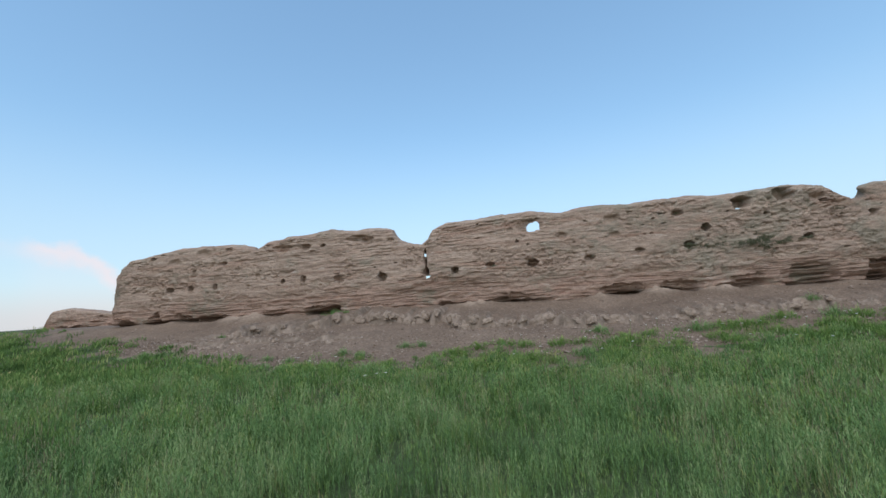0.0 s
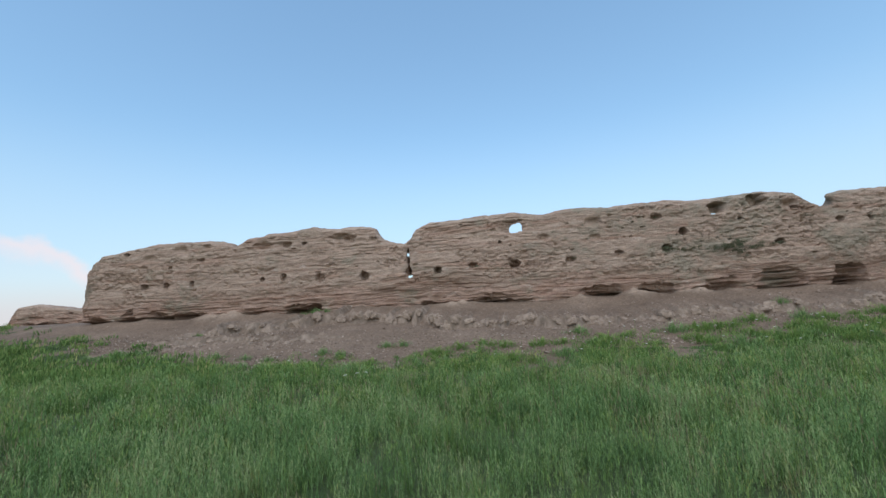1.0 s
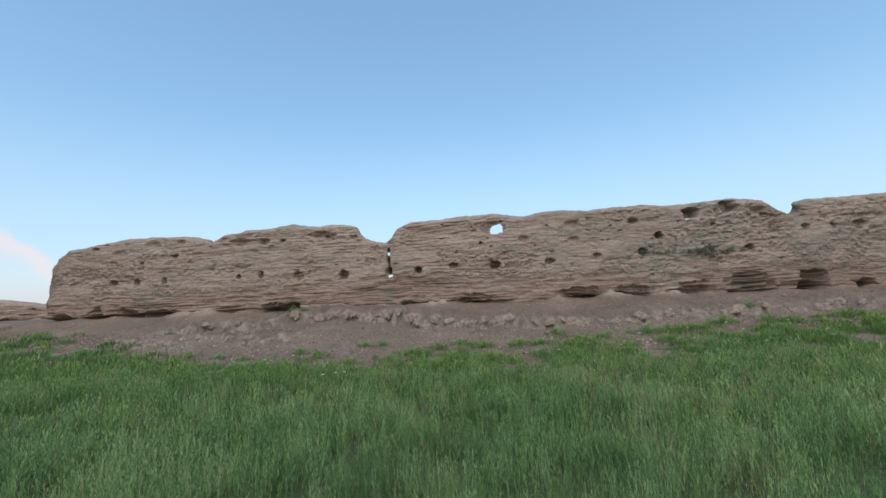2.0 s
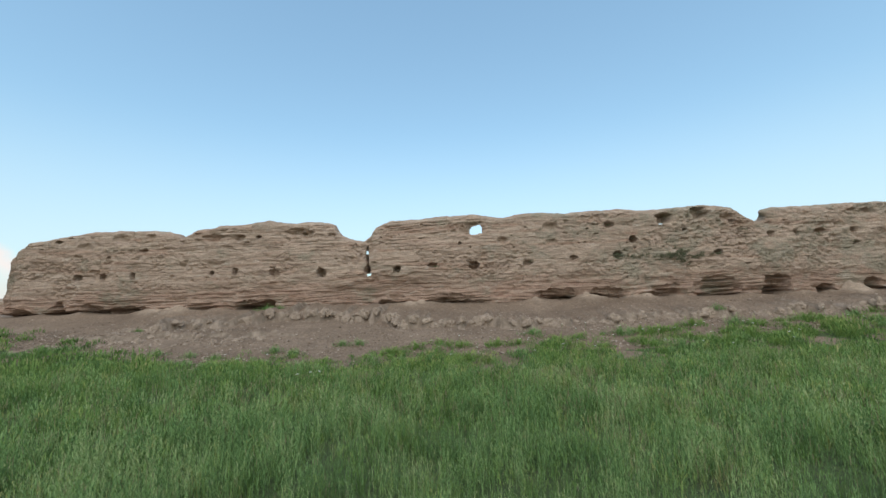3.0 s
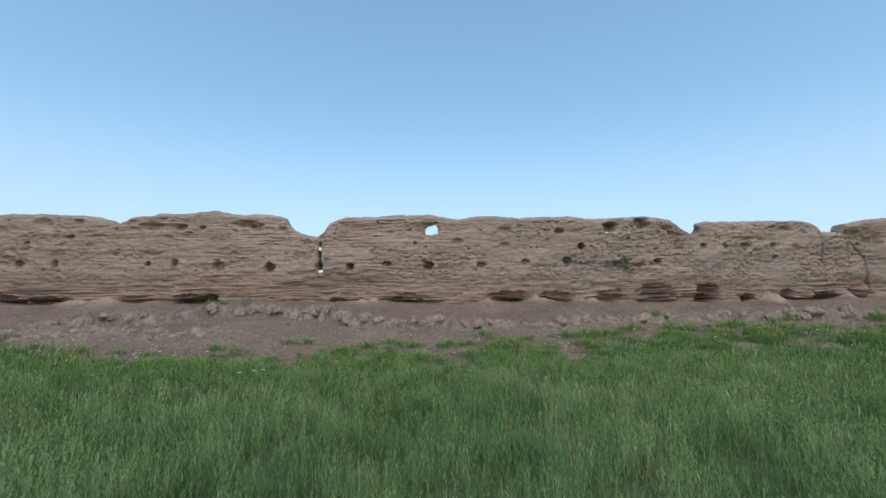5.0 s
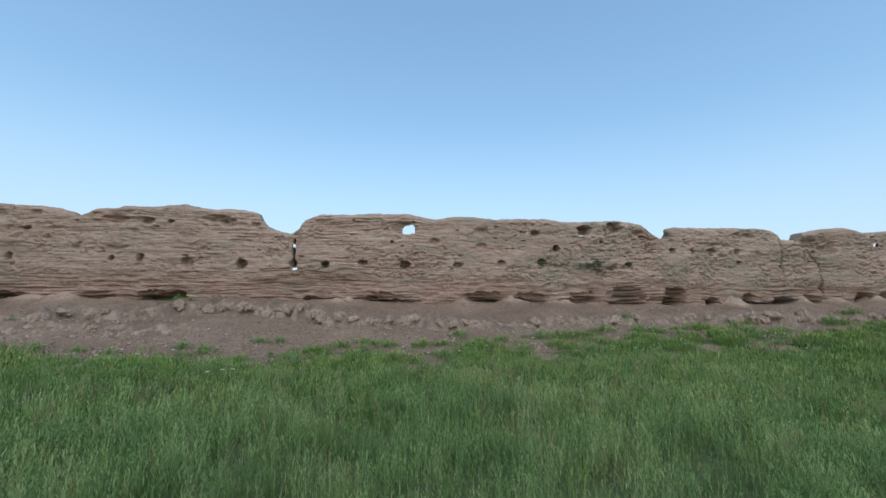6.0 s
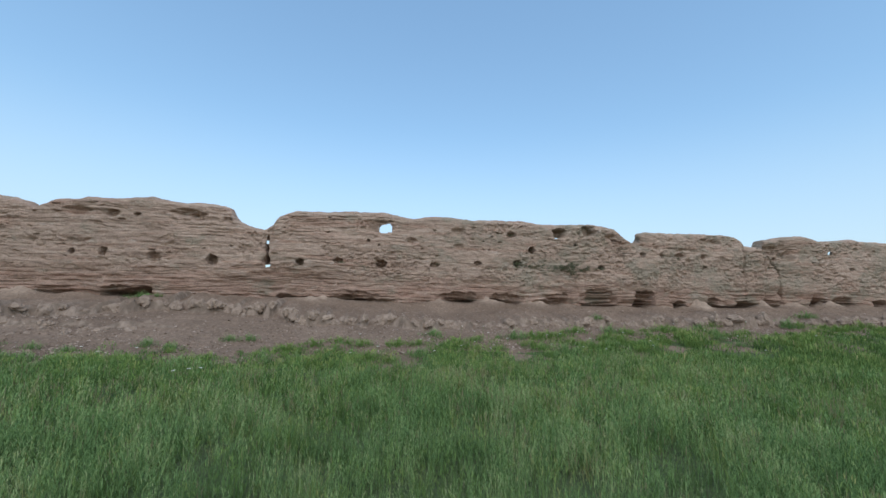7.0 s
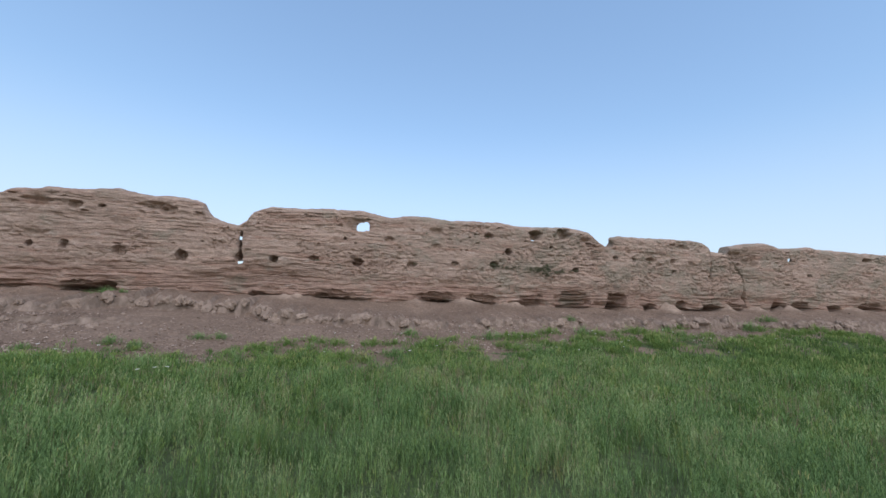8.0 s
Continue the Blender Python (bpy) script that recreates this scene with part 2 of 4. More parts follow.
def bench_line(x):
    """Where the broken edge of the low bench in front of the wall runs."""
    return np.interp(x, [-14, -11, -8.5, -6.5, -4.6, -3.0, -2.4, -1.2, 0.7, 1.7, 3.6, 5.7, 8, 12, 17, 24, 40], [14.8, 14.9, 15.8, 16.3, 15.9, 15.7, 14.8, 14.35, 14.55, 14.2, 14.5, 14.7, 14.95, 15.05, 15.35, 15.6, 16]) + 0.1 * vn(x / 0.55, 3.3) + 0.1 * vn(x / 1.9, 8.3) + 0.28 * vn(x / 0.24, 2.2)


def turf_line(x):
    """How far the grass reaches up the slope."""
    return np.interp(x, [-60, -43, -23, -18.3, -14.5, -11, -7.8, -5.5, -3.5, -2.8, -1.5, 1, 2.9, 4.4, 6.2, 9.6, 13.5, 17.5, 25, 40],
                     [60, 29, 16.8, 15.5, 13.7, 13.0, 11.9, 11.1, 10.8, 11.6, 11.9, 12.0, 12.6, 12.85, 13.0, 13.55, 13.95, 14.4, 14.7, 15.2]) + 0.35 * vn(x / 1.1, 21.7) + 0.25 * vn(x / 0.4, 5.1)


def fans(x, y):
    """Cones of fallen earth that lean on the foot of the wall between the caves."""
    z = 0.0 * x
    for mx, mh, mr in MOUNDS:
        z = z + mh * np.exp(-(np.abs(x - mx + 0.25 * vn(x / 0.5, y / 0.5, 5)) / mr) ** 1.6 - ((y - 18.15) / (0.45 + 0.6 * mr)) ** 2) * (0.8 + 0.3 * vn(x / 0.3, y / 0.3, 15) + 0.16 * vn(x / 0.11, y / 0.2, 16))
    return z


def bald(x, y):
    """Bare patches between the weeds along the edge of the meadow."""
    near = smooth(4.5, 0.6, turf_line(x) - y)
    b = near * smooth(0.02, -0.14, fbm(x / 1.2, y / 0.75, 65) - 0.08 * near)
    for cx, cy, rx, ry in [(0.7, 9.7, 0.8, 0.5), (4.2, 11.0, 0.8, 0.45), (-3.2, 10.5, 0.7, 0.6), (7.0, 12.4, 0.8, 0.4)]:
        b = np.maximum(b, smooth(1.2, 0.7, np.hypot((x - cx) / rx, (y - cy) / ry) + 0.3 * fbm(x / 0.3, y / 0.3, 66)))
    return b


def ground_height(x, y):
    z = np.interp(y, [-60, 0, 10.3, 11.2, 14.6, 15.0, 17.6, 19, 30, 60], [-0.3, 0, 0, 0.08, 0.72, 0.78, 1.4, 1.45, 1.5, 1.55])
    near = smooth(60, 25, np.hypot(x, y))
    edge = bench_line(x)
    proud = 1.0 - 0.15 * smooth(2.0, 4.0, x)
    step = 0.4 * proud * smooth(-14.5, -12, x) * (0.55 + 0.3 * vn(x / 0.5, 1.7) + 0.25 * vn(x / 2.2, 5.7) + 0.45 * vn(x / 0.19, 11.3))
    z = z + step * (smooth(-0.07, 0.05, y - edge) * smooth(2.6, 0.1, y - edge) - 0.25 * smooth(-0.8, -0.1, y - edge) * smooth(0.05, -0.07, y - edge))
    row = 13.85 + 0.3 * vn(x / 0.9, 4.4) + 0.15 * vn(x / 0.25, 6.4)
    z = z + 0.2 * smooth(-15, -13, x) * smooth(-4.5, -7, x) * smooth(-0.06, 0.06, y - row) * smooth(1.3, 0.1, y - row) * (0.5 + 0.5 * vn(x / 0.6, 3.9))
    z = z + np.interp(x, [15, 19, 31, 45], [0, 0.1, 0.45, 0.5]) * smooth(15.8, 17.8, y)
    z = z + fans(x, y)
    bare = smooth(10.5, 12.5, y)
    z = z + near * (0.05 * fbm(x / 2.5, y / 2.5, 3) + bare * (0.05 * fbm(x / 0.7, y / 0.5, 6) + 0.03 * fbm(x / 0.16, y / 0.16, 9)))
    return z


def lines(*runs):
    out = []
    for a, b, step in runs:
        out.append(np.arange(a, b, step))
    return np.concatenate(out)


gx = lines((-1500, -300, 100), (-300, -80, 20), (-80, -30, 2.5), (-30, -14, 0.14), (-14, 16, 0.075), (16, 34, 0.12), (34, 80, 2.0), (80, 300, 20), (300, 1501, 100))
gy = lines((-1500, -300, 100), (-300, -40, 20), (-40, 2, 2.0), (2, 10, 0.3), (10, 19, 0.06), (19, 60, 1.0), (60, 300, 16), (300, 1501, 100))
X, Y = np.meshgrid(gx, gy)
Z = ground_height(X, Y)
nx, ny = len(gx), len(gy)
idx = np.arange(nx * ny).reshape(ny, nx)
quads = np.stack([idx[:-1, :-1], idx[:-1, 1:], idx[1:, 1:], idx[1:, :-1]], -1).reshape(-1, 4)
ground_mesh = mesh_of("ground", np.stack([X, Y, Z], -1).reshape(-1, 3), [quads], GROUND)
turf = smooth(0.8, -0.8, Y - turf_line(X) + 0.7)
turf = np.where((Y > 20.5) & (X > -20) | (Y > 33), 1.0, turf)
turf = turf * (1 - 0.9 * bald(X, Y))
point_values(ground_mesh, "turf", turf.ravel())
point_values(ground_mesh, "fallen", smooth(0.03, 0.22, fans(X, Y)).ravel())
ground = tagged(new("ground", ground_mesh), "bare gravelly slope above a green meadow", "ground", kind="structure")

# ---- the rammed-earth wall ----
TOP_WEST = [(-22, 1.9), (-21.3, 2.2), (-21.2, 3.45), (-21.1, 3.62), (-20.9, 3.72), (-20.84, 4.12), (-20.6, 4.24), (-20.5, 4.56), (-20.28, 4.64), (-20.2, 4.8), (-19.6, 4.84), (-18.3, 5.03), (-17.1, 5.19), (-14.6, 5.15),
            (-13.6, 5.05), (-12.95, 4.88), (-12.8, 4.74), (-12.55, 4.88), (-12.1, 5.1), (-11.35, 5.14), (-11.1, 5.25), (-10.6, 5.2), (-8.85, 5.38),
            (-7.6, 5.18), (-7.1, 5.24), (-6.1, 5.18), (-5.8, 5.04), (-5.62, 4.73), (-5.45, 4.54), (-4.95, 4.33), (-4.45, 4.29), (-4.15, 4.5), (-3.98, 4.86), (-3.35, 5.12)]
TOP_EAST = [(-2.1, 5.18), (-0.8, 5.26), (0.3, 5.29), (1.2, 5.17), (1.7, 5.09), (2.9, 5.27), (4.4, 5.17), (6.7, 5.25), (7.7, 5.13), (9.2, 5.23), (10.2, 5.27), (11.3, 5.14),
            (11.5, 4.98), (11.88, 4.72), (12.19, 4.53), (12.38, 4.49), (12.6, 4.56), (12.7, 4.74), (12.85, 4.97), (13.1, 5.05), (14.4, 5.08), (16.7, 5.14), (17.9, 5.12), (18.25, 4.97), (18.38, 4.6),
            (19.5, 4.6), (19.56, 4.95), (21.0, 5.22), (22.3, 5.3), (23.1, 5.08), (24.1, 5.14), (25.2, 5.29), (25.8, 5.22), (28.3, 5.2), (31, 5.2), (36, 5.3), (46, 5.25)]
# sockets of the old scaffold beams: x, height, half width, half height
SOCKETS = [(-17.8, 3.12, 0.2, 0.15), (-16.56, 3.1, 0.17, 0.17), (-15.18, 3.12, 0.11, 0.17), (-11.44, 3.11, 0.1, 0.12), (-10.36, 3.14, 0.15, 0.17),
           (-8.49, 3.01, 0.22, 0.2), (-6.39, 2.97, 0.22, 0.2), (-3.01, 3.01, 0.15, 0.15), (-1.45, 3.13, 0.2, 0.11), (0.38, 3.07, 0.22, 0.2),
           (2.68, 3.08, 0.22, 0.11), (7.21, 3.95, 0.16, 0.15), (6.53, 3.32, 0.2, 0.15), (10.66, 3.27, 0.15, 0.12), (4.64, 3.25, 0.17, 0.1)]
SMALL_HOLES = [(12.88, 3.98, 0.15, 0.12), (14.95, 4.02, 0.37, 0.12), (16.24, 4.02, 0.17, 0.13), (16.25, 3.49, 0.12, 0.07), (13.95, 3.96, 0.1, 0.13),
               (-10.21, 4.69, 0.26, 0.17), (-9.34, 4.7, 0.13, 0.07), (-14.75, 4.26, 0.22, 0.1), (-18.85, 4.81, 0.15, 0.08), (-0.22, 4.06, 0.08, 0.07),
               (-16.4, 3.99, 0.12, 0.08), (-4.32, 3.0, 0.14, 0.2), (9.4, 4.3, 0.1, 0.06), (11.4, 4.6, 0.16, 0.08), (20.6, 4.1, 0.16, 0.1), (25.2, 3.7, 0.14, 0.1)]
# wide shallow hollows: x, height, half width, half height, depth
HOLLOWS = [(-15.85, 4.86, 0.5, 0.25, 0.22), (-14.48, 4.91, 0.25, 0.15, 0.2), (-11.46, 4.74, 0.55, 0.23, 0.25), (-7.64, 4.87, 0.55, 0.16, 0.3),
           (-7.09, 4.73, 0.35, 0.23, 0.28), (-5.96, 4.64, 0.25, 0.13, 0.15), (0.3, 4.64, 0.6, 0.36, 0.28), (1.64, 4.1, 0.3, 0.2, 0.2),
           (3.73, 4.64, 0.35, 0.25, 0.2), (3.75, 3.96, 0.3, 0.15, 0.15), (6.28, 4.63, 0.28, 0.13, 0.35), (8.58, 4.83, 0.36, 0.27, 0.62),
           (10.06, 5.02, 0.38, 0.3, 0.65), (11.21, 4.77, 0.35, 0.18, 0.22), (16.8, 4.85, 0.65, 0.3, 0.25), (15.35, 4.26, 0.87, 0.2, 0.12),
           (17.28, 3.78, 0.37, 0.3, 0.15), (-17.57, 4.51, 0.38, 0.2, 0.15), (20.6, 4.5, 0.9, 0.3, 0.15), (29.8, 4.8, 0.5, 0.15, 0.4)]
# caves worn into the foot: x, height, half width, half height, depth
CAVES_WEST = [(-20.5, 1.6, 0.63, 0.16, 0.5), (-18.67, 1.6, 0.51, 0.36, 0.7), (-17.04, 1.68, 0.49, 0.24, 0.5), (-15.31, 1.55, 1.1, 0.22, 0.55), (-11.89, 1.58, 0.86, 0.2, 0.4),
              (-9.69, 1.63, 0.69, 0.24, 0.8), (-8.83, 1.71, 0.42, 0.13, 0.7), (-3.44, 1.54, 0.44, 0.17, 0.6), (-0.51, 1.56, 0.93, 0.36, 0.5)]
CAVES_EAST = [(3.9, 1.63, 1.03, 0.36, 0.6), (5.98, 1.68, 0.86, 0.3, 0.5), (8.44, 1.71, 0.73, 0.32, 0.45), (10.45, 1.8, 1.03, 0.5, 0.6),
              (12.93, 1.87, 0.58, 0.46, 0.9), (14.87, 1.69, 0.3, 0.2, 0.7), (16.65, 1.78, 0.36, 0.24, 0.6), (18.5, 1.72, 0.66, 0.2, 0.7),
              (20.13, 1.77, 0.74, 0.27, 0.6), (23.13, 2.02, 0.55, 0.17, 0.6), (24.42, 2.0, 0.73, 0.24, 0.6), (26.87, 1.96, 0.51, 0.2, 0.6), (29.89, 2.09, 1.08, 0.24, 0.6)]
# openings right through the wall
OPENINGS = [(0.52, 4.65, 0.245, 0.225), (-4.33, 3.81, 0.06, 0.1), (-4.24, 2.83, 0.12, 0.08), (8.42, 4.63, 0.17, 0.07), (23.9, 4.52, 0.14, 0.09)]
SEAMS = [-12.8, -4.75, 12.55, 19.1]


def strata(x, zz, pitch, sharp, seed):
    """Rammed layers: each stands out by its own amount, with a quick step to the next."""
    level = zz / pitch
    k = np.floor(level)
    u = smooth(0.5 - sharp, 0.5 + sharp, level - k)
    lower, upper = (vn(x / 1.1, q, seed) + 0.55 * vn(x / 0.3, q, seed + 2) for q in (k, k + 1))
    crack = smooth(0.25, 0.0, np.abs(level - k - 0.5)) * smooth(0.0, 0.4, vn(x / 0.75, k, seed + 4) + 0.35 * vn(x / 0.2, k, seed + 5))
    return lower * (1 - u) + upper * u, crack


def face_depth(x, z, foot, seed=0):
    """How far the worn face lies behind the plumb plane of the wall."""
    zz = z + 0.09 * vn(x / 3.0, z / 1.5, seed) + 0.04 * vn(x / 0.8, z / 0.6, seed + 1) + 0.022 * vn(x / 0.22, z / 0.15, seed)
    low = smooth(foot + 1.2, foot + 0.7, zz + 0.25 * vn(x / 1.7, 6.6, seed))
    layered = smooth(4.0, -3.0, x + 3.0 * vn(x / 2.0, z / 0.8, seed + 16))
    d = 0.05 * (z - foot) + 0.13 * fbm(x / 3.2, z / 2.4, seed + 1) + 0.06 * fbm(x / 0.9, z / 0.6, seed + 2) - 0.03
    fault = np.interp(z, [1.5, 2.6, 3.5, 4.1, 4.75], [20.95, 20.75, 20.6, 20.25, 19.7])
    off = x - fault + 0.1 * vn(x / 0.4, z / 0.3, seed)
    d = d + (0.2 * smooth(-0.05, 0.08, off) * smooth(4.0, 0.0, off) + 0.36 * smooth(0.2, 0.05, np.abs(off))) * smooth(5.0, 4.6, z)
    clear = 0.25 + 0.75 * smooth(-0.3, 0.35, fbm(x / 2.2, z / 0.7, seed + 13))
    coarse, crack = strata(x, zz, 0.15, 0.2, seed + 3)
    fine, slit = strata(x, zz, 0.075, 0.3, seed + 9)
    ledges = np.maximum(low, 0.2 + 0.4 * layered) * np.maximum(clear, 0.75 * low)
    d = d + ledges * (0.095 * coarse + 0.042 * fine + 0.08 * crack + 0.045 * slit)
    d = d + low * (0.1 + 0.1 * vn(x / 1.8, 3.1, seed))
    crust = (1 - low) * smooth(-0.1, 0.3, fbm(x / 1.5, z / 0.7, seed + 17) + 0.2 - 0.3 * layered)
    d = d + crust * (0.16 * np.abs(fbm(x / 0.34, z / 0.24, seed + 12)) + 0.07 * fbm(x / 0.13, z / 0.1, seed + 8) + 0.05 * fbm(x / 0.22, z / 0.9, seed + 18))
    d = d + 0.03 * fbm(x / 0.2, z / 0.08, seed + 19)
    pits = smooth(0.3, 0.75, vn(x / 0.15, z / 0.11, seed + 6)) * smooth(0.1, 0.5, vn(x / 1.2, z / 0.8, seed + 7))
    d = d + 0.08 * pits * (1 - 0.5 * low) * (1 - 0.6 * layered)
    lip = foot + 0.17 + 0.17 * vn(x / 1.1, 4.7, seed) + 0.05 * vn(x / 0.3, 7.2, seed)
    d = d + 0.42 * smooth(0.0, 0.09, lip - zz) * smooth(-0.5, 0.2, vn(x / 2.3, 9.1, seed))
    return d


def dent(x, z, cx, cz, rx, rz, depth, hard, seed):
    """A worn hole with an uneven rim."""
    a = (x - cx) / rx + 0.22 * vn(x / (0.5 * rx), z / (0.5 * rz), seed)
    b = (z - cz) / rz + 0.22 * vn(x / (0.5 * rx), z / (0.5 * rz), seed + 3)
    r = np.hypot(a, b)
    return depth * smooth(1.12, hard, r)


def cave(x, z, cx, cz, rx, rz, depth, seed):
    """A hollow under an overhanging, layered lip."""
    lip = cz + rz * (0.95 + 0.3 * vn(x / 0.35, 1.1, seed) + 0.2 * vn(x / 0.12, 5.1, seed)) * np.clip(1 - ((x - cx) / rx) ** 2, 0, 1) ** 0.35
    inside = smooth(1.12, 0.45, np.abs(x - cx) / rx + 0.2 * vn(x / 0.25, z / 0.15, seed))
    shelves = 1 + 0.6 * vn(x / 0.9, z / 0.07 + 0.5 * vn(x / 1.1, 0.3, seed), seed + 2)
    sink = 0.3 * smooth(0.0, 0.06, lip - z) + 0.65 * smooth(0.0, 1.7 * rz, lip - z)
    return depth * inside * sink * shelves


def wall_mesh_sections(xs, rows, top, foot, floor, plane, seams, dents, openings, seed, thick=(1.6, 0.68), end_round=0.5, lip=None):
    """Front, crown and back of the wall, cut into stretches at the seams."""
    t = top(xs)
    v = np.linspace(0, 1, rows)
    Xf = np.repeat(xs[:, None], rows, 1)
    Zf = floor + v[None, :] * (t[:, None] - floor)
    depth = face_depth(Xf, Zf, foot, seed)
    for k, (cx, cz, rx, rz, dd, hard) in enumerate(dents):
        sel = np.where(np.abs(xs - cx) < 1.6 * rx + 0.1)[0]
        if len(sel):
            a, b = sel[0], sel[-1] + 1
            if hard is None:
                depth[a:b] += cave(Xf[a:b], Zf[a:b], cx, cz, rx, rz, dd, k)
            else:
                depth[a:b] += dent(Xf[a:b], Zf[a:b], cx, cz, rx, rz, dd, hard, k)
    below = t[:, None] - Zf
    s = np.clip(1 - below / 0.2, 0, 1)
    depth += 0.22 * (1 - np.sqrt(1 - s * s * 0.98))
    for end, sign in ((xs[0], 1), (xs[-1], -1)):
        e = np.clip(1 - sign * (Xf - end) / end_round, 0, 1)
        depth += 0.6 * (1 - np.sqrt(1 - e * e * 0.98))
    Yf = plane + depth
    if lip:
        Xf = Xf - 0.36 * smooth(lip[1] - 0.3, lip[1], Zf) * smooth(lip[0] - 0.12, lip[0] + 0.14, Xf) * smooth(lip[0] + 0.95, lip[0] + 0.25, Xf)
    front = np.stack([Xf, Yf, Zf], -1)
    brow = np.linspace(0, 1, 12)
    Xb = np.repeat(xs[:, None], 12, 1)
    Zb = floor + brow[None, :] * (t[:, None] - floor)
    Yb = plane + thick[0] + (thick[1] - thick[0]) * np.clip((Zb - foot) / 3.7, 0, 1.05) + 0.12 * fbm(Xb / 2.5, Zb / 1.5, seed + 20) + 0.04 * fbm(Xb / 0.5, Zb / 0.3, seed + 21)
    Yb = np.maximum(Yb, Yf[:, -1][:, None] + 0.12)
    back = np.stack([Xb, Yb, Zb], -1)
    crown = []
    for w in (0.2, 0.4, 0.6, 0.8):
        c = front[:, -1] * (1 - w) + back[:, -1] * w
        c[:, 2] += 0.05 * math.sin(math.pi * w) + 0.03 * vn(xs / 0.4, w * 7, seed + 30)
        crown.append(c)
    crown = np.stack(crown, 1)
    sheet = np.concatenate([front, crown, back[:, ::-1]], 1)
    per = sheet.shape[1]
    gone = np.zeros((len(xs) - 1, per - 1), bool)
    cxs = 0.5 * (xs[1:] + xs[:-1])
    mids = 0.25 * (sheet[1:, 1:] + sheet[1:, :-1] + sheet[:-1, 1:] + sheet[:-1, :-1])
    tunnels = []
    for k, (ox, oz, rx, rz) in enumerate(openings):
        mx, mz = mids[..., 0], mids[..., 2]
        wob = 0.28 * vn(mx / (0.55 * rx), mz / (0.5 * rz), 40 + k)
        r = (np.abs((mx - ox) / rx) ** 2.4 + np.abs((mz - oz) / rz) ** 2.4) ** (1 / 2.4) + wob
        inside = r < 1
        inside[:, rows - 1:] = False
        far = np.hypot((mx - ox * (1 + 0.35 / plane)) / (2.2 * rx + 0.2), (mz - oz - 0.05) / (2.2 * rz + 0.15)) < 1
        far[:, :rows + 4] = False
        gone |= inside | far
        tunnels.append((inside, (ox, oz)))
    bounds = [0] + [int(np.argmin(np.abs(xs - sx))) for sx in seams] + [len(xs) - 1]
    made = []
    for a, b in zip(bounds[:-1], bounds[1:]):
        n = b - a + 1
        verts = sheet[a:b + 1].reshape(-1, 3)
        ids = np.arange(n * per).reshape(n, per)
        q = np.stack([ids[:-1, :-1], ids[1:, :-1], ids[1:, 1:], ids[:-1, 1:]], -1)
        q = q[~gone[a:b]].reshape(-1, 4)
        extra_v, extra_q, base = [], [], n * per
        for inside, (ox, oz) in tunnels:
            hole = inside[a:b]
            if not hole.any():
                continue
            far_id = {}
            for i, j in np.argwhere(hole):
                for di, dj, c0, c1 in ((-1, 0, (0, 1), (0, 0)), (1, 0, (1, 0), (1, 1)), (0, -1, (0, 0), (1, 0)), (0, 1, (1, 1), (0, 1))):
                    ii, jj = i + di, j + dj
                    if 0 <= ii < hole.shape[0] and 0 <= jj < hole.shape[1] and hole[ii, jj]:
                        continue
                    p0, p1 = ids[i + c0[0], j + c0[1]], ids[i + c1[0], j + c1[1]]
                    for p in (p0, p1):
                        if p not in far_id:
                            far_id[p] = base + len(extra_v)
                            x0, y0, z0 = verts[p]
                            reach = plane + 0.8 - y0
                            extra_v.append((ox + (x0 - ox) * 1.7 + ox / plane * reach, plane + 0.8, oz + (z0 - oz) * 1.7 + (oz - 1.6) / plane * reach))
                    extra_q.append((p0, p1, far_id[p1], far_id[p0]))
        if extra_v:
            verts = np.concatenate([verts, np.array(extra_v)])
            q = np.concatenate([q, np.array(extra_q)])
        ends = []
        if a == 0:
            ends.append([ids[0, k] for k in range(per)])
        if b == len(xs) - 1:
            ends.append([ids[-1, per - 1 - k] for k in range(per)])
        caps = []
        for ring in ends:
            for k in range(per // 2 - 1):
                caps.append((ring[k], ring[k + 1], ring[per - 2 - k], ring[per - 1 - k]))
        if caps:
            q = np.concatenate([q, np.array(caps)])
        made.append(mesh_of("wall_section", verts, [q], EARTH, False))
    return made


def crown_line(knots, rough, seed, lie=1.0):
    """The height of the crown, which lies a little behind the face."""
    kx, kz = np.array(knots).T
    kx, kz = kx * lie, 1.6 + (kz - 1.6) * lie
    return lambda x: np.interp(x, kx, kz) + rough * fbm(x / 0.4, 0.5, seed, 4) + 0.6 * rough * np.round(2 * vn(x / 0.16, 0.9, seed + 1)) / 2


steps = []
px = -21.55
while px < 44:
    steps.append(px)
    px += 0.036 + 0.0009 * abs(px)
dents = [(*h, 0.5 if k in (6, 7, 9, 11, 12, 13) else 0.28, 0.7) for k, h in enumerate(SOCKETS)] + [(*h, 0.26, 0.5) for h in SMALL_HOLES] + [(*h, 0.25 if h[4] < 0.5 else 0.55) for h in HOLLOWS] + [(*c, None) for c in CAVES_WEST + CAVES_EAST]
dents += [(-4.34, 3.72, 0.06, 0.36, 0.55, 0.5), (-4.28, 3.3, 0.05, 0.32, 0.55, 0.5), (-4.27, 3.02, 0.1, 0.24, 0.5, 0.4), (21.3, 4.2, 0.5, 0.35, 0.25, 0.3)]
for _ in range(130):
    r = rng.uniform(0.03, 0.09)
    dents.append((rng.uniform(-21, 40), rng.uniform(2.6, 5.0), r * rng.uniform(0.9, 2.2), r * rng.uniform(0.5, 0.9), rng.uniform(0.05, 0.16), 0.2))
for _ in range(10):
    dents.append((rng.uniform(31.5, 43), rng.uniform(1.9, 2.1), rng.uniform(0.4, 0.9), 0.22, 0.6, None))
wall = tagged(new("wall_north"), "long eroded rammed-earth fortress wall with beam sockets", "wall", kind="structure")
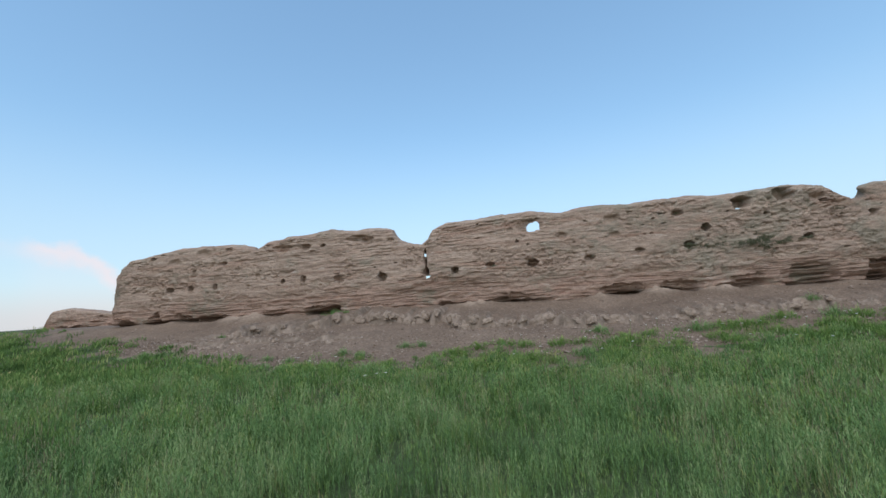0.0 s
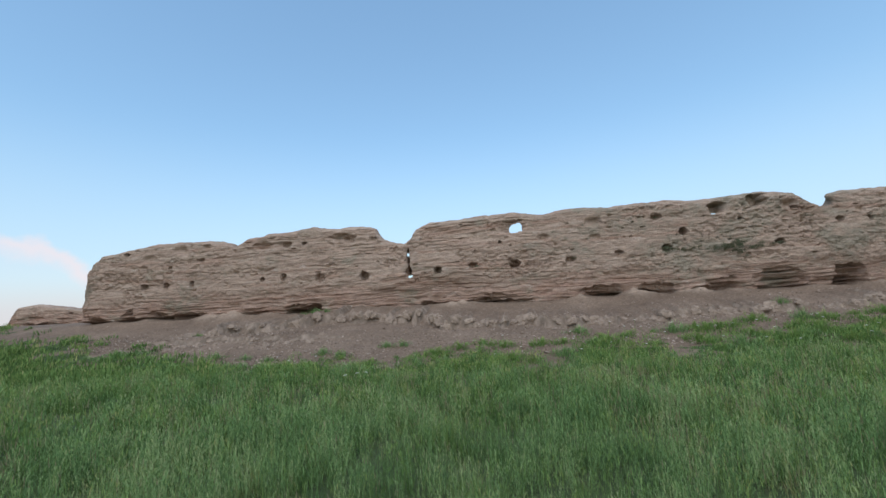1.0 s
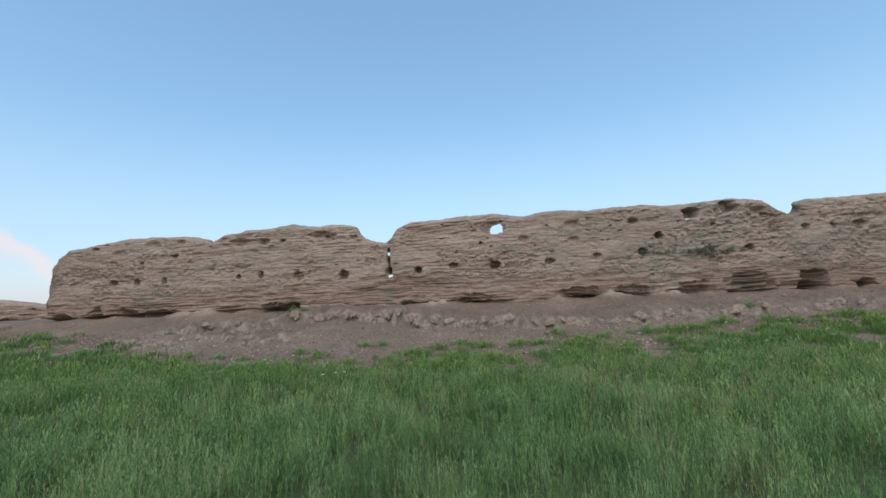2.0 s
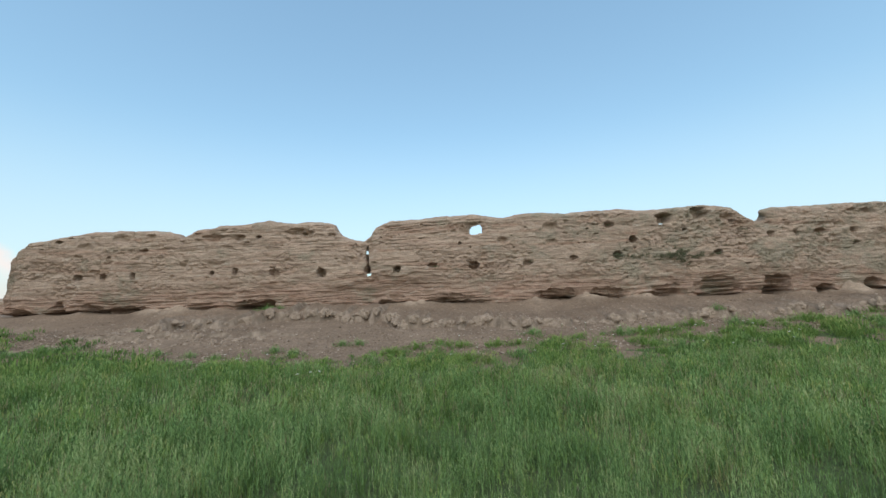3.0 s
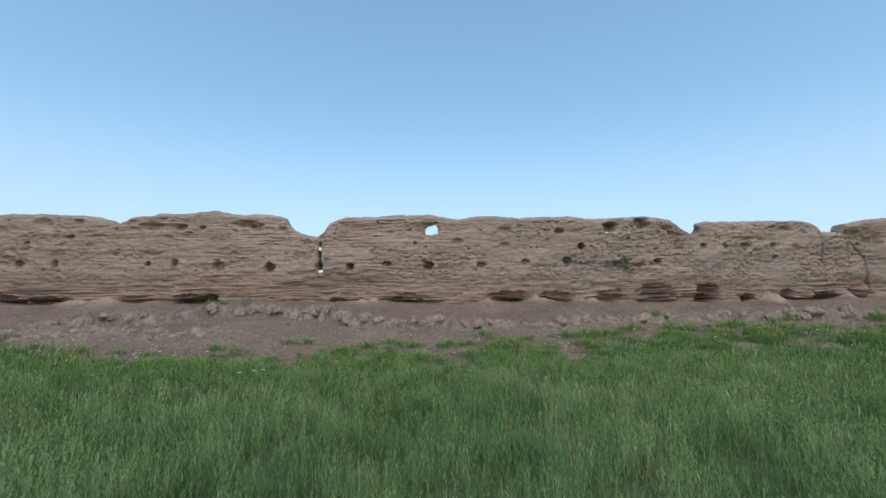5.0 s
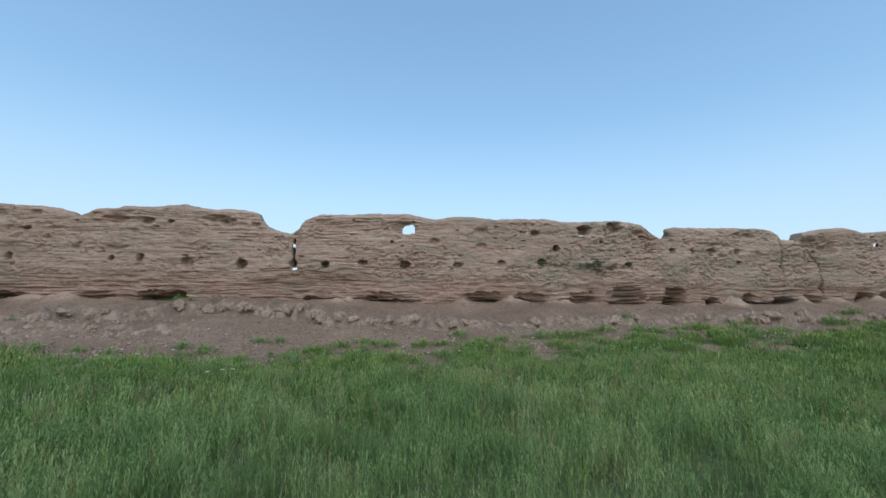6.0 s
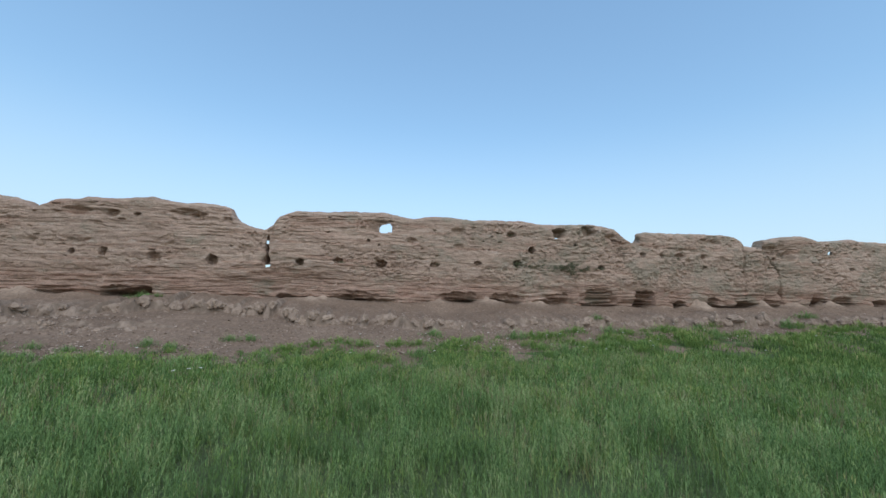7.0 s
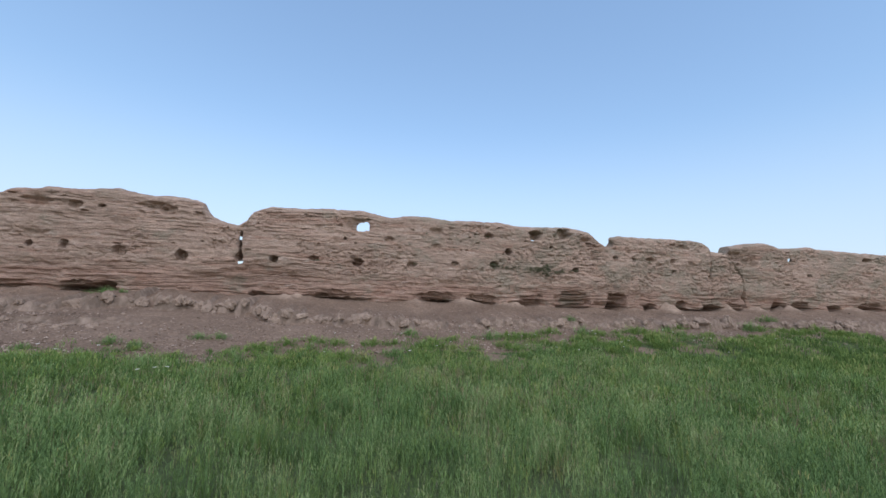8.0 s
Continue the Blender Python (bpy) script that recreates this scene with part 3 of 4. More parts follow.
for me in wall_mesh_sections(np.array(steps), 180, crown_line(TOP_WEST + TOP_EAST, 0.022, 60, 1.016), 1.45, 0.9, WALL_FACE, SEAMS, dents, OPENINGS, 0, lip=(12.82, 4.97)):
    part("wall_section", me, wall)

# a further stump of the wall, beyond the corner
STUMP_TOP = [(-43.6, 1.4), (-43.1, 1.9), (-43.0, 2.5), (-42.4, 3.08), (-40.8, 3.26), (-38.6, 2.98), (-35.5, 2.5), (-32, 2.2), (-29, 1.5)]
stump_dents = [(-40.5, 2.1, 1.2, 0.14, 0.2, 0.3), (-37.5, 1.9, 1.0, 0.12, 0.2, 0.3), (-36.9, 2.35, 0.2, 0.1, 0.3, 0.6)]
stump = tagged(new("wall_west"), "low weathered stump of a rammed-earth wall", "wall", kind="structure")
for me in wall_mesh_sections(np.arange(-43.6, -29, 0.07), 50, crown_line(STUMP_TOP, 0.04, 80), 1.5, 1.0, 30.0, [], stump_dents, [], 50):
    part("wall_section", me, stump)

# ---- clods, stones and gravel on the slope ----
def clod_mesh(seed, tall):
    """A lump of washed-out earth: ragged, ribbed downwards, broad at the foot."""
    bm = bmesh.new()
    bmesh.ops.create_icosphere(bm, subdivisions=3, radius=1.0)
    shift = Vector((seed * 5.3, seed * 1.7, 0))
    for q in bm.verts:
        p = q.co.copy()
        r = 1 + 0.5 * noise.noise(Vector((p.x * 1.3, p.y * 1.3, p.z * 0.8)) + shift) + 0.3 * noise.noise(Vector((p.x * 3.4, p.y * 3.4, p.z * 1.6)) + shift) + 0.14 * noise.noise(p * 7 + shift)
        foot = 1.15 - 0.3 * p.z
        q.co = Vector((p.x * r * foot, p.y * r * foot, p.z * r * tall))
    me = bpy.data.meshes.new("earth_clod")
    bm.to_mesh(me)
    bm.free()
    me.materials.append(CLOD)
    return me


CLODS = [clod_mesh(k, 0.85 + 0.15 * (k % 3)) for k in range(9)]
pick = random.Random(11)


def clod(x, y, size, wide=1.35, high=1.0, lean=18, back=0.0):
    """A lump on the ground, or leaning on the bank that rises behind it."""
    ob = new("earth_clod", pick.choice(CLODS))
    z = float(ground_height(np.array([x]), np.array([y + back]))[0])
    ob.matrix_world = pose(x, y, z - (0.45 + 2.6 * back) * size, pick.uniform(-12, 12), pick.uniform(-lean, lean), pick.uniform(-60, 60)) @ Matrix.Diagonal((size * wide, size, size * high, 1))
    tagged(ob, "pale dry clay clod half sunk in the slope", "clod", "clods along the broken bench edge")


x = -12.6
while x < 25:
    big = -6.9 < x < 2.3
    y = float(bench_line(np.array([x]))[0]) + pick.uniform(-0.02, 0.12)
    if pick.random() < (0.88 if x > -7 else 0.6):
        clod(x, y, pick.uniform(0.1, 0.21) if big else pick.uniform(0.1, 0.19), pick.uniform(0.8, 1.7), pick.uniform(0.9, 1.3), 22, 0.2)
    if pick.random() < 0.5:
        clod(x + pick.uniform(-0.2, 0.2), y - pick.uniform(0.12, 0.4), pick.uniform(0.04, 0.09), 1.2)
    x += pick.uniform(0.22, 0.5)
for _ in range(34):
    x = pick.uniform(-14, -6.5)
    clod(x, 13.6 + 0.2 * math.sin(x * 1.7) + pick.uniform(-0.35, 0.35), pick.uniform(0.05, 0.12))
for _ in range(40):
    x = pick.uniform(-13, 20)
    clod(x, pick.uniform(12.8, 15.3), pick.uniform(0.03, 0.07), 1.15)


def gravel_mesh(count):
    sx = rng.uniform(-19, 27, count * 2)
    sy = turf_line(sx) - 0.9 + rng.random(count * 2) ** 1.7 * 6.0
    keep = (sy < 17.6) & (rng.random(count * 2) > 0.8 * smooth(14.3, 15.6, sy)) & (vn(sx / 1.3, sy / 0.9, 31) + rng.uniform(-0.8, 0.8, count * 2) > -0.1)
    sx, sy = sx[keep][:count], sy[keep][:count]
    n = len(sx)
    r = 0.012 + 0.03 * rng.random(n) ** 2.5 + 0.025 * (rng.random(n) > 0.98)
    unit = np.array([(1, 0, 0), (-1, 0, 0), (0, 1, 0), (0, -1, 0), (0, 0, 0.7), (0, 0, -0.7)])
    jitter = unit[None] + rng.uniform(-0.35, 0.35, (n, 6, 3))
    a = rng.uniform(0, 6.3, n)
    c, s = np.cos(a)[:, None], np.sin(a)[:, None]
    v = np.stack([jitter[..., 0] * c - jitter[..., 1] * s, jitter[..., 0] * s + jitter[..., 1] * c, jitter[..., 2]], -1) * r[:, None, None]
    v += np.stack([sx, sy, ground_height(sx, sy) + 0.3 * r], -1)[:, None]
    f = np.array([(0, 2, 4), (2, 1, 4), (1, 3, 4), (3, 0, 4), (2, 0, 5), (1, 2, 5), (3, 1, 5), (0, 3, 5)])
    return mesh_of("gravel", v.reshape(-1, 3), [(f[None] + 6 * np.arange(n)[:, None, None]).reshape(-1, 3)], GRAVEL, False)


tagged(new("gravel", gravel_mesh(26000)), "loose pale gravel strewn over the bare slope", "gravel", kind="stuff")


# ---- meadow ----
def strips(root, along, side, height, width, bend):
    """Tapered leaf strips: five corners each, a quad and a tip."""
    n = len(root)
    up = np.array([0, 0, 1.0])
    mid = root + up * (height * 0.55)[:, None] + along * (bend * height * 0.28)[:, None]
    tip = root + up * (height * (1 - 0.25 * np.abs(bend)))[:, None] + along * (bend * height)[:, None]
    w = side * (width * 0.5)[:, None]
    v = np.stack([root - w, root + w, mid + w * 0.85, mid - w * 0.85, tip], 1).reshape(-1, 3)
    k = 5 * np.arange(n)[:, None]
    return v, k + np.array([0, 1, 2, 3]), k + np.array([3, 2, 4])


def turned(n, a=None):
    a = rng.uniform(0, 2 * np.pi, n) if a is None else a
    return np.stack([np.cos(a), np.sin(a), 0 * a], -1)


def meadow_spots(count, r0, r1, a0=-72, a1=72, power=1.0):
    r = np.sqrt(r0**2 + (r1**2 - r0**2) * rng.random(count) ** power)
    a = np.radians(rng.uniform(a0, a1, count))
    x, y = r * np.sin(a), r * np.cos(a)
    patch = fbm(x / 0.55, y / 0.5, 61)
    edge = turf_line(x) - y + 1.5 * fbm(x / 0.9, y / 0.6, 63)
    bare = bald(x, y) > rng.random(count)
    keep = (edge > 2.6 * rng.random(count) ** 1.4 - 0.5) & (patch + rng.uniform(-0.3, 0.5, count) > -0.2) & ~bare & (y < 40)
    return x[keep], y[keep]


def patch_tone(x, y):
    return np.clip(0.33 + 0.16 * smooth(3.5, 0.3, turf_line(x) - y) + 0.34 * fbm(x / 1.1, y / 0.8, 71) + 0.62 * fbm(x / 0.32, y / 0.3, 73), 0, 0.66)


def tallness(x, y):
    rim = smooth(0.0, 4.0, turf_line(x) - y)
    return (0.4 + 0.6 * rim) * (1 - 0.5 * bald(x, y + 1.0)) * (1 + 0.22 * fbm(x / 0.9, y / 0.8, 67) + 0.35 * fbm(x / 0.25, y / 0.25, 68))


def grass_mesh(runs):
    """Loose single blades, and tussocks whose blades fan out from one root."""
    vs, qs, ts, tones, base = [], [], [], [], 0
    for count, r0, r1, a0, a1, width, fan in runs:
        x, y = meadow_spots(count, r0, r1, a0, a1)
        tall = tallness(x, y) * (rng.uniform(0.12, 0.36, len(x)) if fan > 1 else rng.uniform(0.08, 0.22, len(x)))
        own = np.clip(patch_tone(x, y) + (rng.normal(0, 0.12, len(x)) if fan > 1 else 0), 0, 0.7)
        x, y, tall, own = (np.repeat(q, fan) for q in (x, y, tall, own))
        n = len(x)
        way = turned(n)
        spread = np.abs(rng.normal(0, 0.055, n)) * (fan > 1)
        x, y = x + way[:, 0] * spread, y + way[:, 1] * spread
        root = np.stack([x, y, ground_height(x, y) - 0.02], -1)
        v, q, t = strips(root, way, turned(n), tall * rng.uniform(0.55, 1.15, n), width * rng.uniform(0.6, 1.3, n), rng.uniform(0.04, 0.5, n))
        vs.append(v), qs.append(q + base), ts.append(t + base)
        tones.append(np.repeat(own, 5))
        base += len(v)
    me = mesh_of("grass", np.concatenate(vs), [np.concatenate(qs), np.concatenate(ts)], GRASS)
    point_values(me, "tone", np.concatenate(tones))
    return me


GRASS_RUNS = [(36000, 2.6, 7, -72, 72, 0.004, 1), (900, 2.6, 7, -72, 72, 0.004, 20), (30000, 7, 14.5, -72, 72, 0.009, 1), (4000, 7, 14.5, -72, 72, 0.009, 14),
              (26000, 14, 33, 48, 75, 0.022, 1), (30000, 14, 40, -75, -44, 0.022, 1), (9000, 0.8, 6, 72, 288, 0.012, 1), (6000, 0.4, 2.7, -180, 180, 0.01, 1),
              (2600, 9, 15.5, -60, 60, 0.011, 16)]
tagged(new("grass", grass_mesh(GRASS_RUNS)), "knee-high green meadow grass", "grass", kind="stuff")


def stalk_mesh(count, r0, r1, leaves, material_used, heads, width, fold=3):
    """Upright stalks: with small leaves all the way up, or with a slim seed head."""
    x, y = meadow_spots(count, r0, r1)
    inside = turf_line(x) - y + 1.2 * fbm(x / 0.8, y / 0.6, 87)
    clump = (fbm(x / 0.42, y / 0.4, 83 + leaves) + rng.uniform(-0.4, 0.4, len(x)) > -0.05) & (inside > 0.8 + 2.2 * rng.random(len(x)))
    x, y = np.repeat(x[clump], fold), np.repeat(y[clump], fold)
    n = len(x)
    own = np.repeat(rng.normal(0, 0.17, n // fold), fold)
    x, y = x + rng.normal(0, 0.022, n), y + rng.normal(0, 0.022, n)
    shade = np.clip(patch_tone(x, y) + own, 0, 0.7)
    root = np.stack([x, y, ground_height(x, y) - 0.02], -1)
    h = tallness(x, y) * rng.uniform(0.22, 0.46, n)
    lean, bend = turned(n), rng.uniform(0.0, 0.4, n)
    young = np.clip(np.hypot(x, y) / 6.5, 0.5, 1.0)
    v, q, t = strips(root, lean, turned(n), h, 0.5 * width * young, bend)
    vs, qs, ts, tones = [v], [q], [t], [np.repeat(shade, 5)]
    base = len(v)
    for k in range(leaves):
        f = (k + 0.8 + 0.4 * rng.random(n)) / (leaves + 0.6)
        at = root + np.array([0, 0, 1.0]) * (h * f)[:, None] + lean * (bend * h * f**1.6)[:, None]
        out = turned(n)
        size = 0.07 * (1.1 - 0.6 * f)
        v, q, t = strips(at, out, np.cross(out, np.array([0, 0, 1.0])), size * (0.4 + 0.6 * young) * rng.uniform(0.7, 1.2, n), width * young * rng.uniform(0.6, 1.4, n), rng.uniform(0.35, 1.4, n))
        # leaf tone rises up the stalk, darkest at its base
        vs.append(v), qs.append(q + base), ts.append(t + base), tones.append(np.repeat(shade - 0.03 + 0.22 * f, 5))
        base += len(v)
    if heads:
        for turn in (0.0, 1.57):
            top = root + np.array([0, 0, 1.0]) * (h * (1 - 0.25 * bend) - 0.09)[:, None] + lean * (bend * h * 0.8)[:, None]
            v, q, t = strips(top, lean, turned(n, np.full(n, turn)), np.full(n, 0.12) * young, width * 1.5 * young, bend)
            vs.append(v), qs.append(q + base), ts.append(t + base), tones.append(np.full(len(v), 0.5))
            base += len(v)
    me = mesh_of("stalks", np.concatenate(vs), [np.concatenate(qs), np.concatenate(ts)], material_used)
    point_values(me, "tone", np.concatenate(tones))
    return me


def bushes_mesh(count, r0, r1, leaves, spread, height, leaf, slim, material_used, seed, edge_only, a0=-72, a1=72):
    """Rounded leafy clumps of one tone each, darkened towards foot and rim as shade."""
    x, y = meadow_spots(count, r0, r1, a0, a1)
    if edge_only:
        near = smooth(4.5, 0.8, turf_line(x) - y) > rng.random(len(x))
        x, y = x[near], y[near]
    size = rng.uniform(0.45, 1.25, len(x)) * np.clip(0.65 + 0.35 * smooth(-0.3, 1.5, turf_line(x) - y), 0, 1)
    own = np.clip(rng.normal(0.27, 0.22, len(x)) + 0.25 * fbm(x / 1.6, y / 1.2, seed), -0.05, 0.6)
    x, y, size, own = (np.repeat(q, leaves) for q in (x, y, size, own))
    n = len(x)
    out = turned(n)
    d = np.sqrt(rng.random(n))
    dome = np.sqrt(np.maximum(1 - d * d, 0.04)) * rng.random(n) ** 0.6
    x, y = x + out[:, 0] * d * spread * size, y + out[:, 1] * d * spread * size
    root = np.stack([x, y, ground_height(x, y) - 0.01 + height * size * dome], -1)
    way = turned(n, np.arctan2(out[:, 1], out[:, 0]) + rng.normal(0, 0.9, n))
    leaf = leaf * np.clip(np.hypot(x, y) / 7.5, 0.42, 1.0)
    v, q, t = strips(root, way, np.cross(way, np.array([0, 0, 1.0])), leaf * (0.5 + 0.5 * size) * rng.uniform(0.6, 1.4, n), leaf * slim * rng.uniform(0.7, 1.4, n), rng.uniform(0.1, 1.0, n))
    me = mesh_of("leafy_clumps", v, [q, t], material_used)
    # shade inside and round each clump put into the leaf tone
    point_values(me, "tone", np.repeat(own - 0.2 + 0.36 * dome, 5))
    return me


STRAW = leaf_material("dry_stalks", (0.14, 0.125, 0.07), (0.23, 0.2, 0.115), (0.32, 0.28, 0.17), (0.42, 0.36, 0.24), 0.3)
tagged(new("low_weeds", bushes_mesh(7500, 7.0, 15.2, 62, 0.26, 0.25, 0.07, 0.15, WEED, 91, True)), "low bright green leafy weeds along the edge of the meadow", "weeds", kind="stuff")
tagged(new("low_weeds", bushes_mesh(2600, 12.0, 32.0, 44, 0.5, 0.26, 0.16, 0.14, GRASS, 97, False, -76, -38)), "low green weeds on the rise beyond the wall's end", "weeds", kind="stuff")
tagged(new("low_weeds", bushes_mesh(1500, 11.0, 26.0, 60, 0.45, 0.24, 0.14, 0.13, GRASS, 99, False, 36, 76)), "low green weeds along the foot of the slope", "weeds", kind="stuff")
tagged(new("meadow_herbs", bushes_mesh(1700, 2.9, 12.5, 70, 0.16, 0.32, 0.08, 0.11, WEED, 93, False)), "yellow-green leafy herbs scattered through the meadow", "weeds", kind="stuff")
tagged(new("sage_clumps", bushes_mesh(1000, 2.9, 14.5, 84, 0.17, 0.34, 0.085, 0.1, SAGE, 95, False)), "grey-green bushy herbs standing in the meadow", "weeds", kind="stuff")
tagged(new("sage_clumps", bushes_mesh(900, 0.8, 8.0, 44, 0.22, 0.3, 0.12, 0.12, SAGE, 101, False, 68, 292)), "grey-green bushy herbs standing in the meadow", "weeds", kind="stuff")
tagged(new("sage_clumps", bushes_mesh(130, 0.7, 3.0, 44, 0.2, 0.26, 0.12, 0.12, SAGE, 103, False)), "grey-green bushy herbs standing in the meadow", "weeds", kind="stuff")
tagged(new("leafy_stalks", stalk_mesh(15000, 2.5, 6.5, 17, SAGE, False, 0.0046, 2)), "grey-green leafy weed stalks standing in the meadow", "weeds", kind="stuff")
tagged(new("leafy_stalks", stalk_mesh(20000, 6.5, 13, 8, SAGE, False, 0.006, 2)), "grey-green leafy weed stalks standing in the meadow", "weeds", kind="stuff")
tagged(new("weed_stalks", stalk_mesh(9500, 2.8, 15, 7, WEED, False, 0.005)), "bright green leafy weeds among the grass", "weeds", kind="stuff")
tagged(new("seed_stalks", stalk_mesh(4500, 2.8, 12, 2, STRAW, True, 0.0042)), "slim grass stalks with pale seed heads", "grass", kind="stuff")


def clump_mesh(name, seed, count, spread, height, leaf, material_used, hang=0.0):
    """A bushy weed: many narrow leaves on short hidden stems."""
    r = np.random.default_rng(seed)
    a = r.uniform(0, 2 * np.pi, count)
    d = spread * np.sqrt(r.random(count)) * (0.75 + 0.35 * np.sin(3 * a + seed))
    z = height * r.random(count) * (1 - 0.6 * d / spread) * (0.75 + 0.5 * np.sin(2 * a + 1.7 * seed) * np.cos(5 * a + seed))
    root = np.stack([d * np.cos(a), d * np.sin(a), z - hang * d], -1)
    out = np.stack([np.cos(a + r.normal(0, 0.7, count)), np.sin(a + r.normal(0, 0.7, count)), 0 * a], -1)
    v, q, t = strips(root, out, np.cross(out, np.array([0, 0, 1.0])), leaf * r.uniform(0.6, 1.4, count), leaf * r.uniform(0.06, 0.13, count), r.uniform(0.2, 1.0, count))
    stems = min(count // 4, 40)
    v2, q2, t2 = strips(np.zeros((stems, 3)), out[:stems], np.cross(out[:stems], np.array([0, 0, 1.0])), height * r.uniform(0.8, 1.3, stems), np.full(stems, 0.008), r.uniform(0.1, 0.9, stems))
    me = mesh_of(name, np.concatenate([v, v2]), [np.concatenate([q, q2 + len(v)]), np.concatenate([t, t2 + len(v)])], material_used)
    # leaves go from dark at the foot to pale on top
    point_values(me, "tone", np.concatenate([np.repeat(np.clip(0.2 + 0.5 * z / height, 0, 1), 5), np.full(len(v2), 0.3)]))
    return me


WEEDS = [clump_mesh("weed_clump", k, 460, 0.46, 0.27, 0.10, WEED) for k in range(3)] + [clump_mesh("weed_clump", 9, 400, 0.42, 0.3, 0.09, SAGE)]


def weed(x, y, size, kind):
    ob = new("weed_clump", WEEDS[kind])
    z = float(ground_height(np.array([x]), np.array([y]))[0])
    ob.matrix_world = pose(x, y, z - 0.02, 0, 0, pick.uniform(0, 360)) @ Matrix.Diagonal((size * pick.uniform(1.0, 1.5), size, size * pick.uniform(0.8, 1.1), 1))
    words = "bushy bright green weed on the bare slope" if kind < 3 else "bushy grey-green weed on the gravelly slope"
    tagged(ob, words, "weed", "weeds along the edge of the meadow")


for x, y, size, kind in [(-3.3, 12.5, 0.8, 3), (-3.8, 12.4, 0.8, 3), (-1.5, 12.1, 1.0, 0), (-0.8, 12.3, 0.9, 1), (-0.2, 12.0, 0.9, 2), (0.8, 12.0, 1.0, 0), (1.4, 12.2, 0.8, 1),
                         (4.6, 12.9, 1.1, 3), (5.2, 12.9, 1.2, 0), (5.8, 13.0, 1.1, 2), (6.3, 13.2, 0.9, 1), (8.4, 13.6, 1.1, 3), (8.9, 13.5, 1.2, 2), (10.7, 13.9, 1.2, 0),
                         (11.3, 14.0, 1.0, 1), (12.6, 14.3, 0.9, 3), (17.4, 14.9, 1.5, 3), (-4.9, 11.6, 0.9, 3), (-5.6, 11.9, 0.8, 3), (-2.2, 11.7, 0.9, 0)]:
    weed(x, y, size, kind)
for _ in range(130):
    x = pick.uniform(-15, 23)
    west = x < -4
    weed(x, float(turf_line(np.array([x]))[0]) + (pick.gauss(-1.0, 0.4) if west else pick.gauss(-0.7, 0.6)), pick.uniform(0.4, 0.9) if west else pick.uniform(0.5, 1.3), 3 if west else pick.choice([0, 0, 1, 2, 3]))
for x, y, size in [(-8.3, 16.9, 0.9), (-7.8, 16.95, 0.7), (8.67, 15.0, 0.8), (14.1, 15.2, 0.5), (-12.0, 14.6, 0.5)]:
    weed(x, y, size, 3)

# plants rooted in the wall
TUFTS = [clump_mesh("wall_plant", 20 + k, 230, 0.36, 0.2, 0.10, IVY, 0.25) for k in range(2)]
rooted = [(6.5, 3.28, 0.5, 1.2), (8.95, 3.12, 1.0, 1.4), (8.6, 3.18, 0.7, 1.5), (9.2, 2.9, 0.8, 0.9), (9.4, 2.75, 0.5, 0.8), (6.2, 4.6, 0.28, 1.4), (-1.3, 3.05, 0.3, 1.4), (2.9, 3.15, 0.35, 1.3), (5.2, 3.0, 0.35, 1.2), (10.9, 4.62, 0.35, 1.4), (3.3, 4.5, 0.35, 1.3)]
for _ in range(26):
    rooted.append((pick.uniform(6.4, 10.9), 3.18 + pick.gauss(0, 0.07), pick.uniform(0.25, 0.55), pick.uniform(1.0, 1.8)))
for _ in range(30):
    rooted.append((pick.uniform(0.0, 22.0), pick.uniform(3.4, 4.7), pick.uniform(0.15, 0.3), pick.uniform(1.0, 1.8)))
for _ in range(34):
    rooted.append((pick.gauss(9.1, 0.38), 3.16 + pick.gauss(0, 0.13), pick.uniform(0.3, 0.6), pick.uniform(0.8, 1.3)))
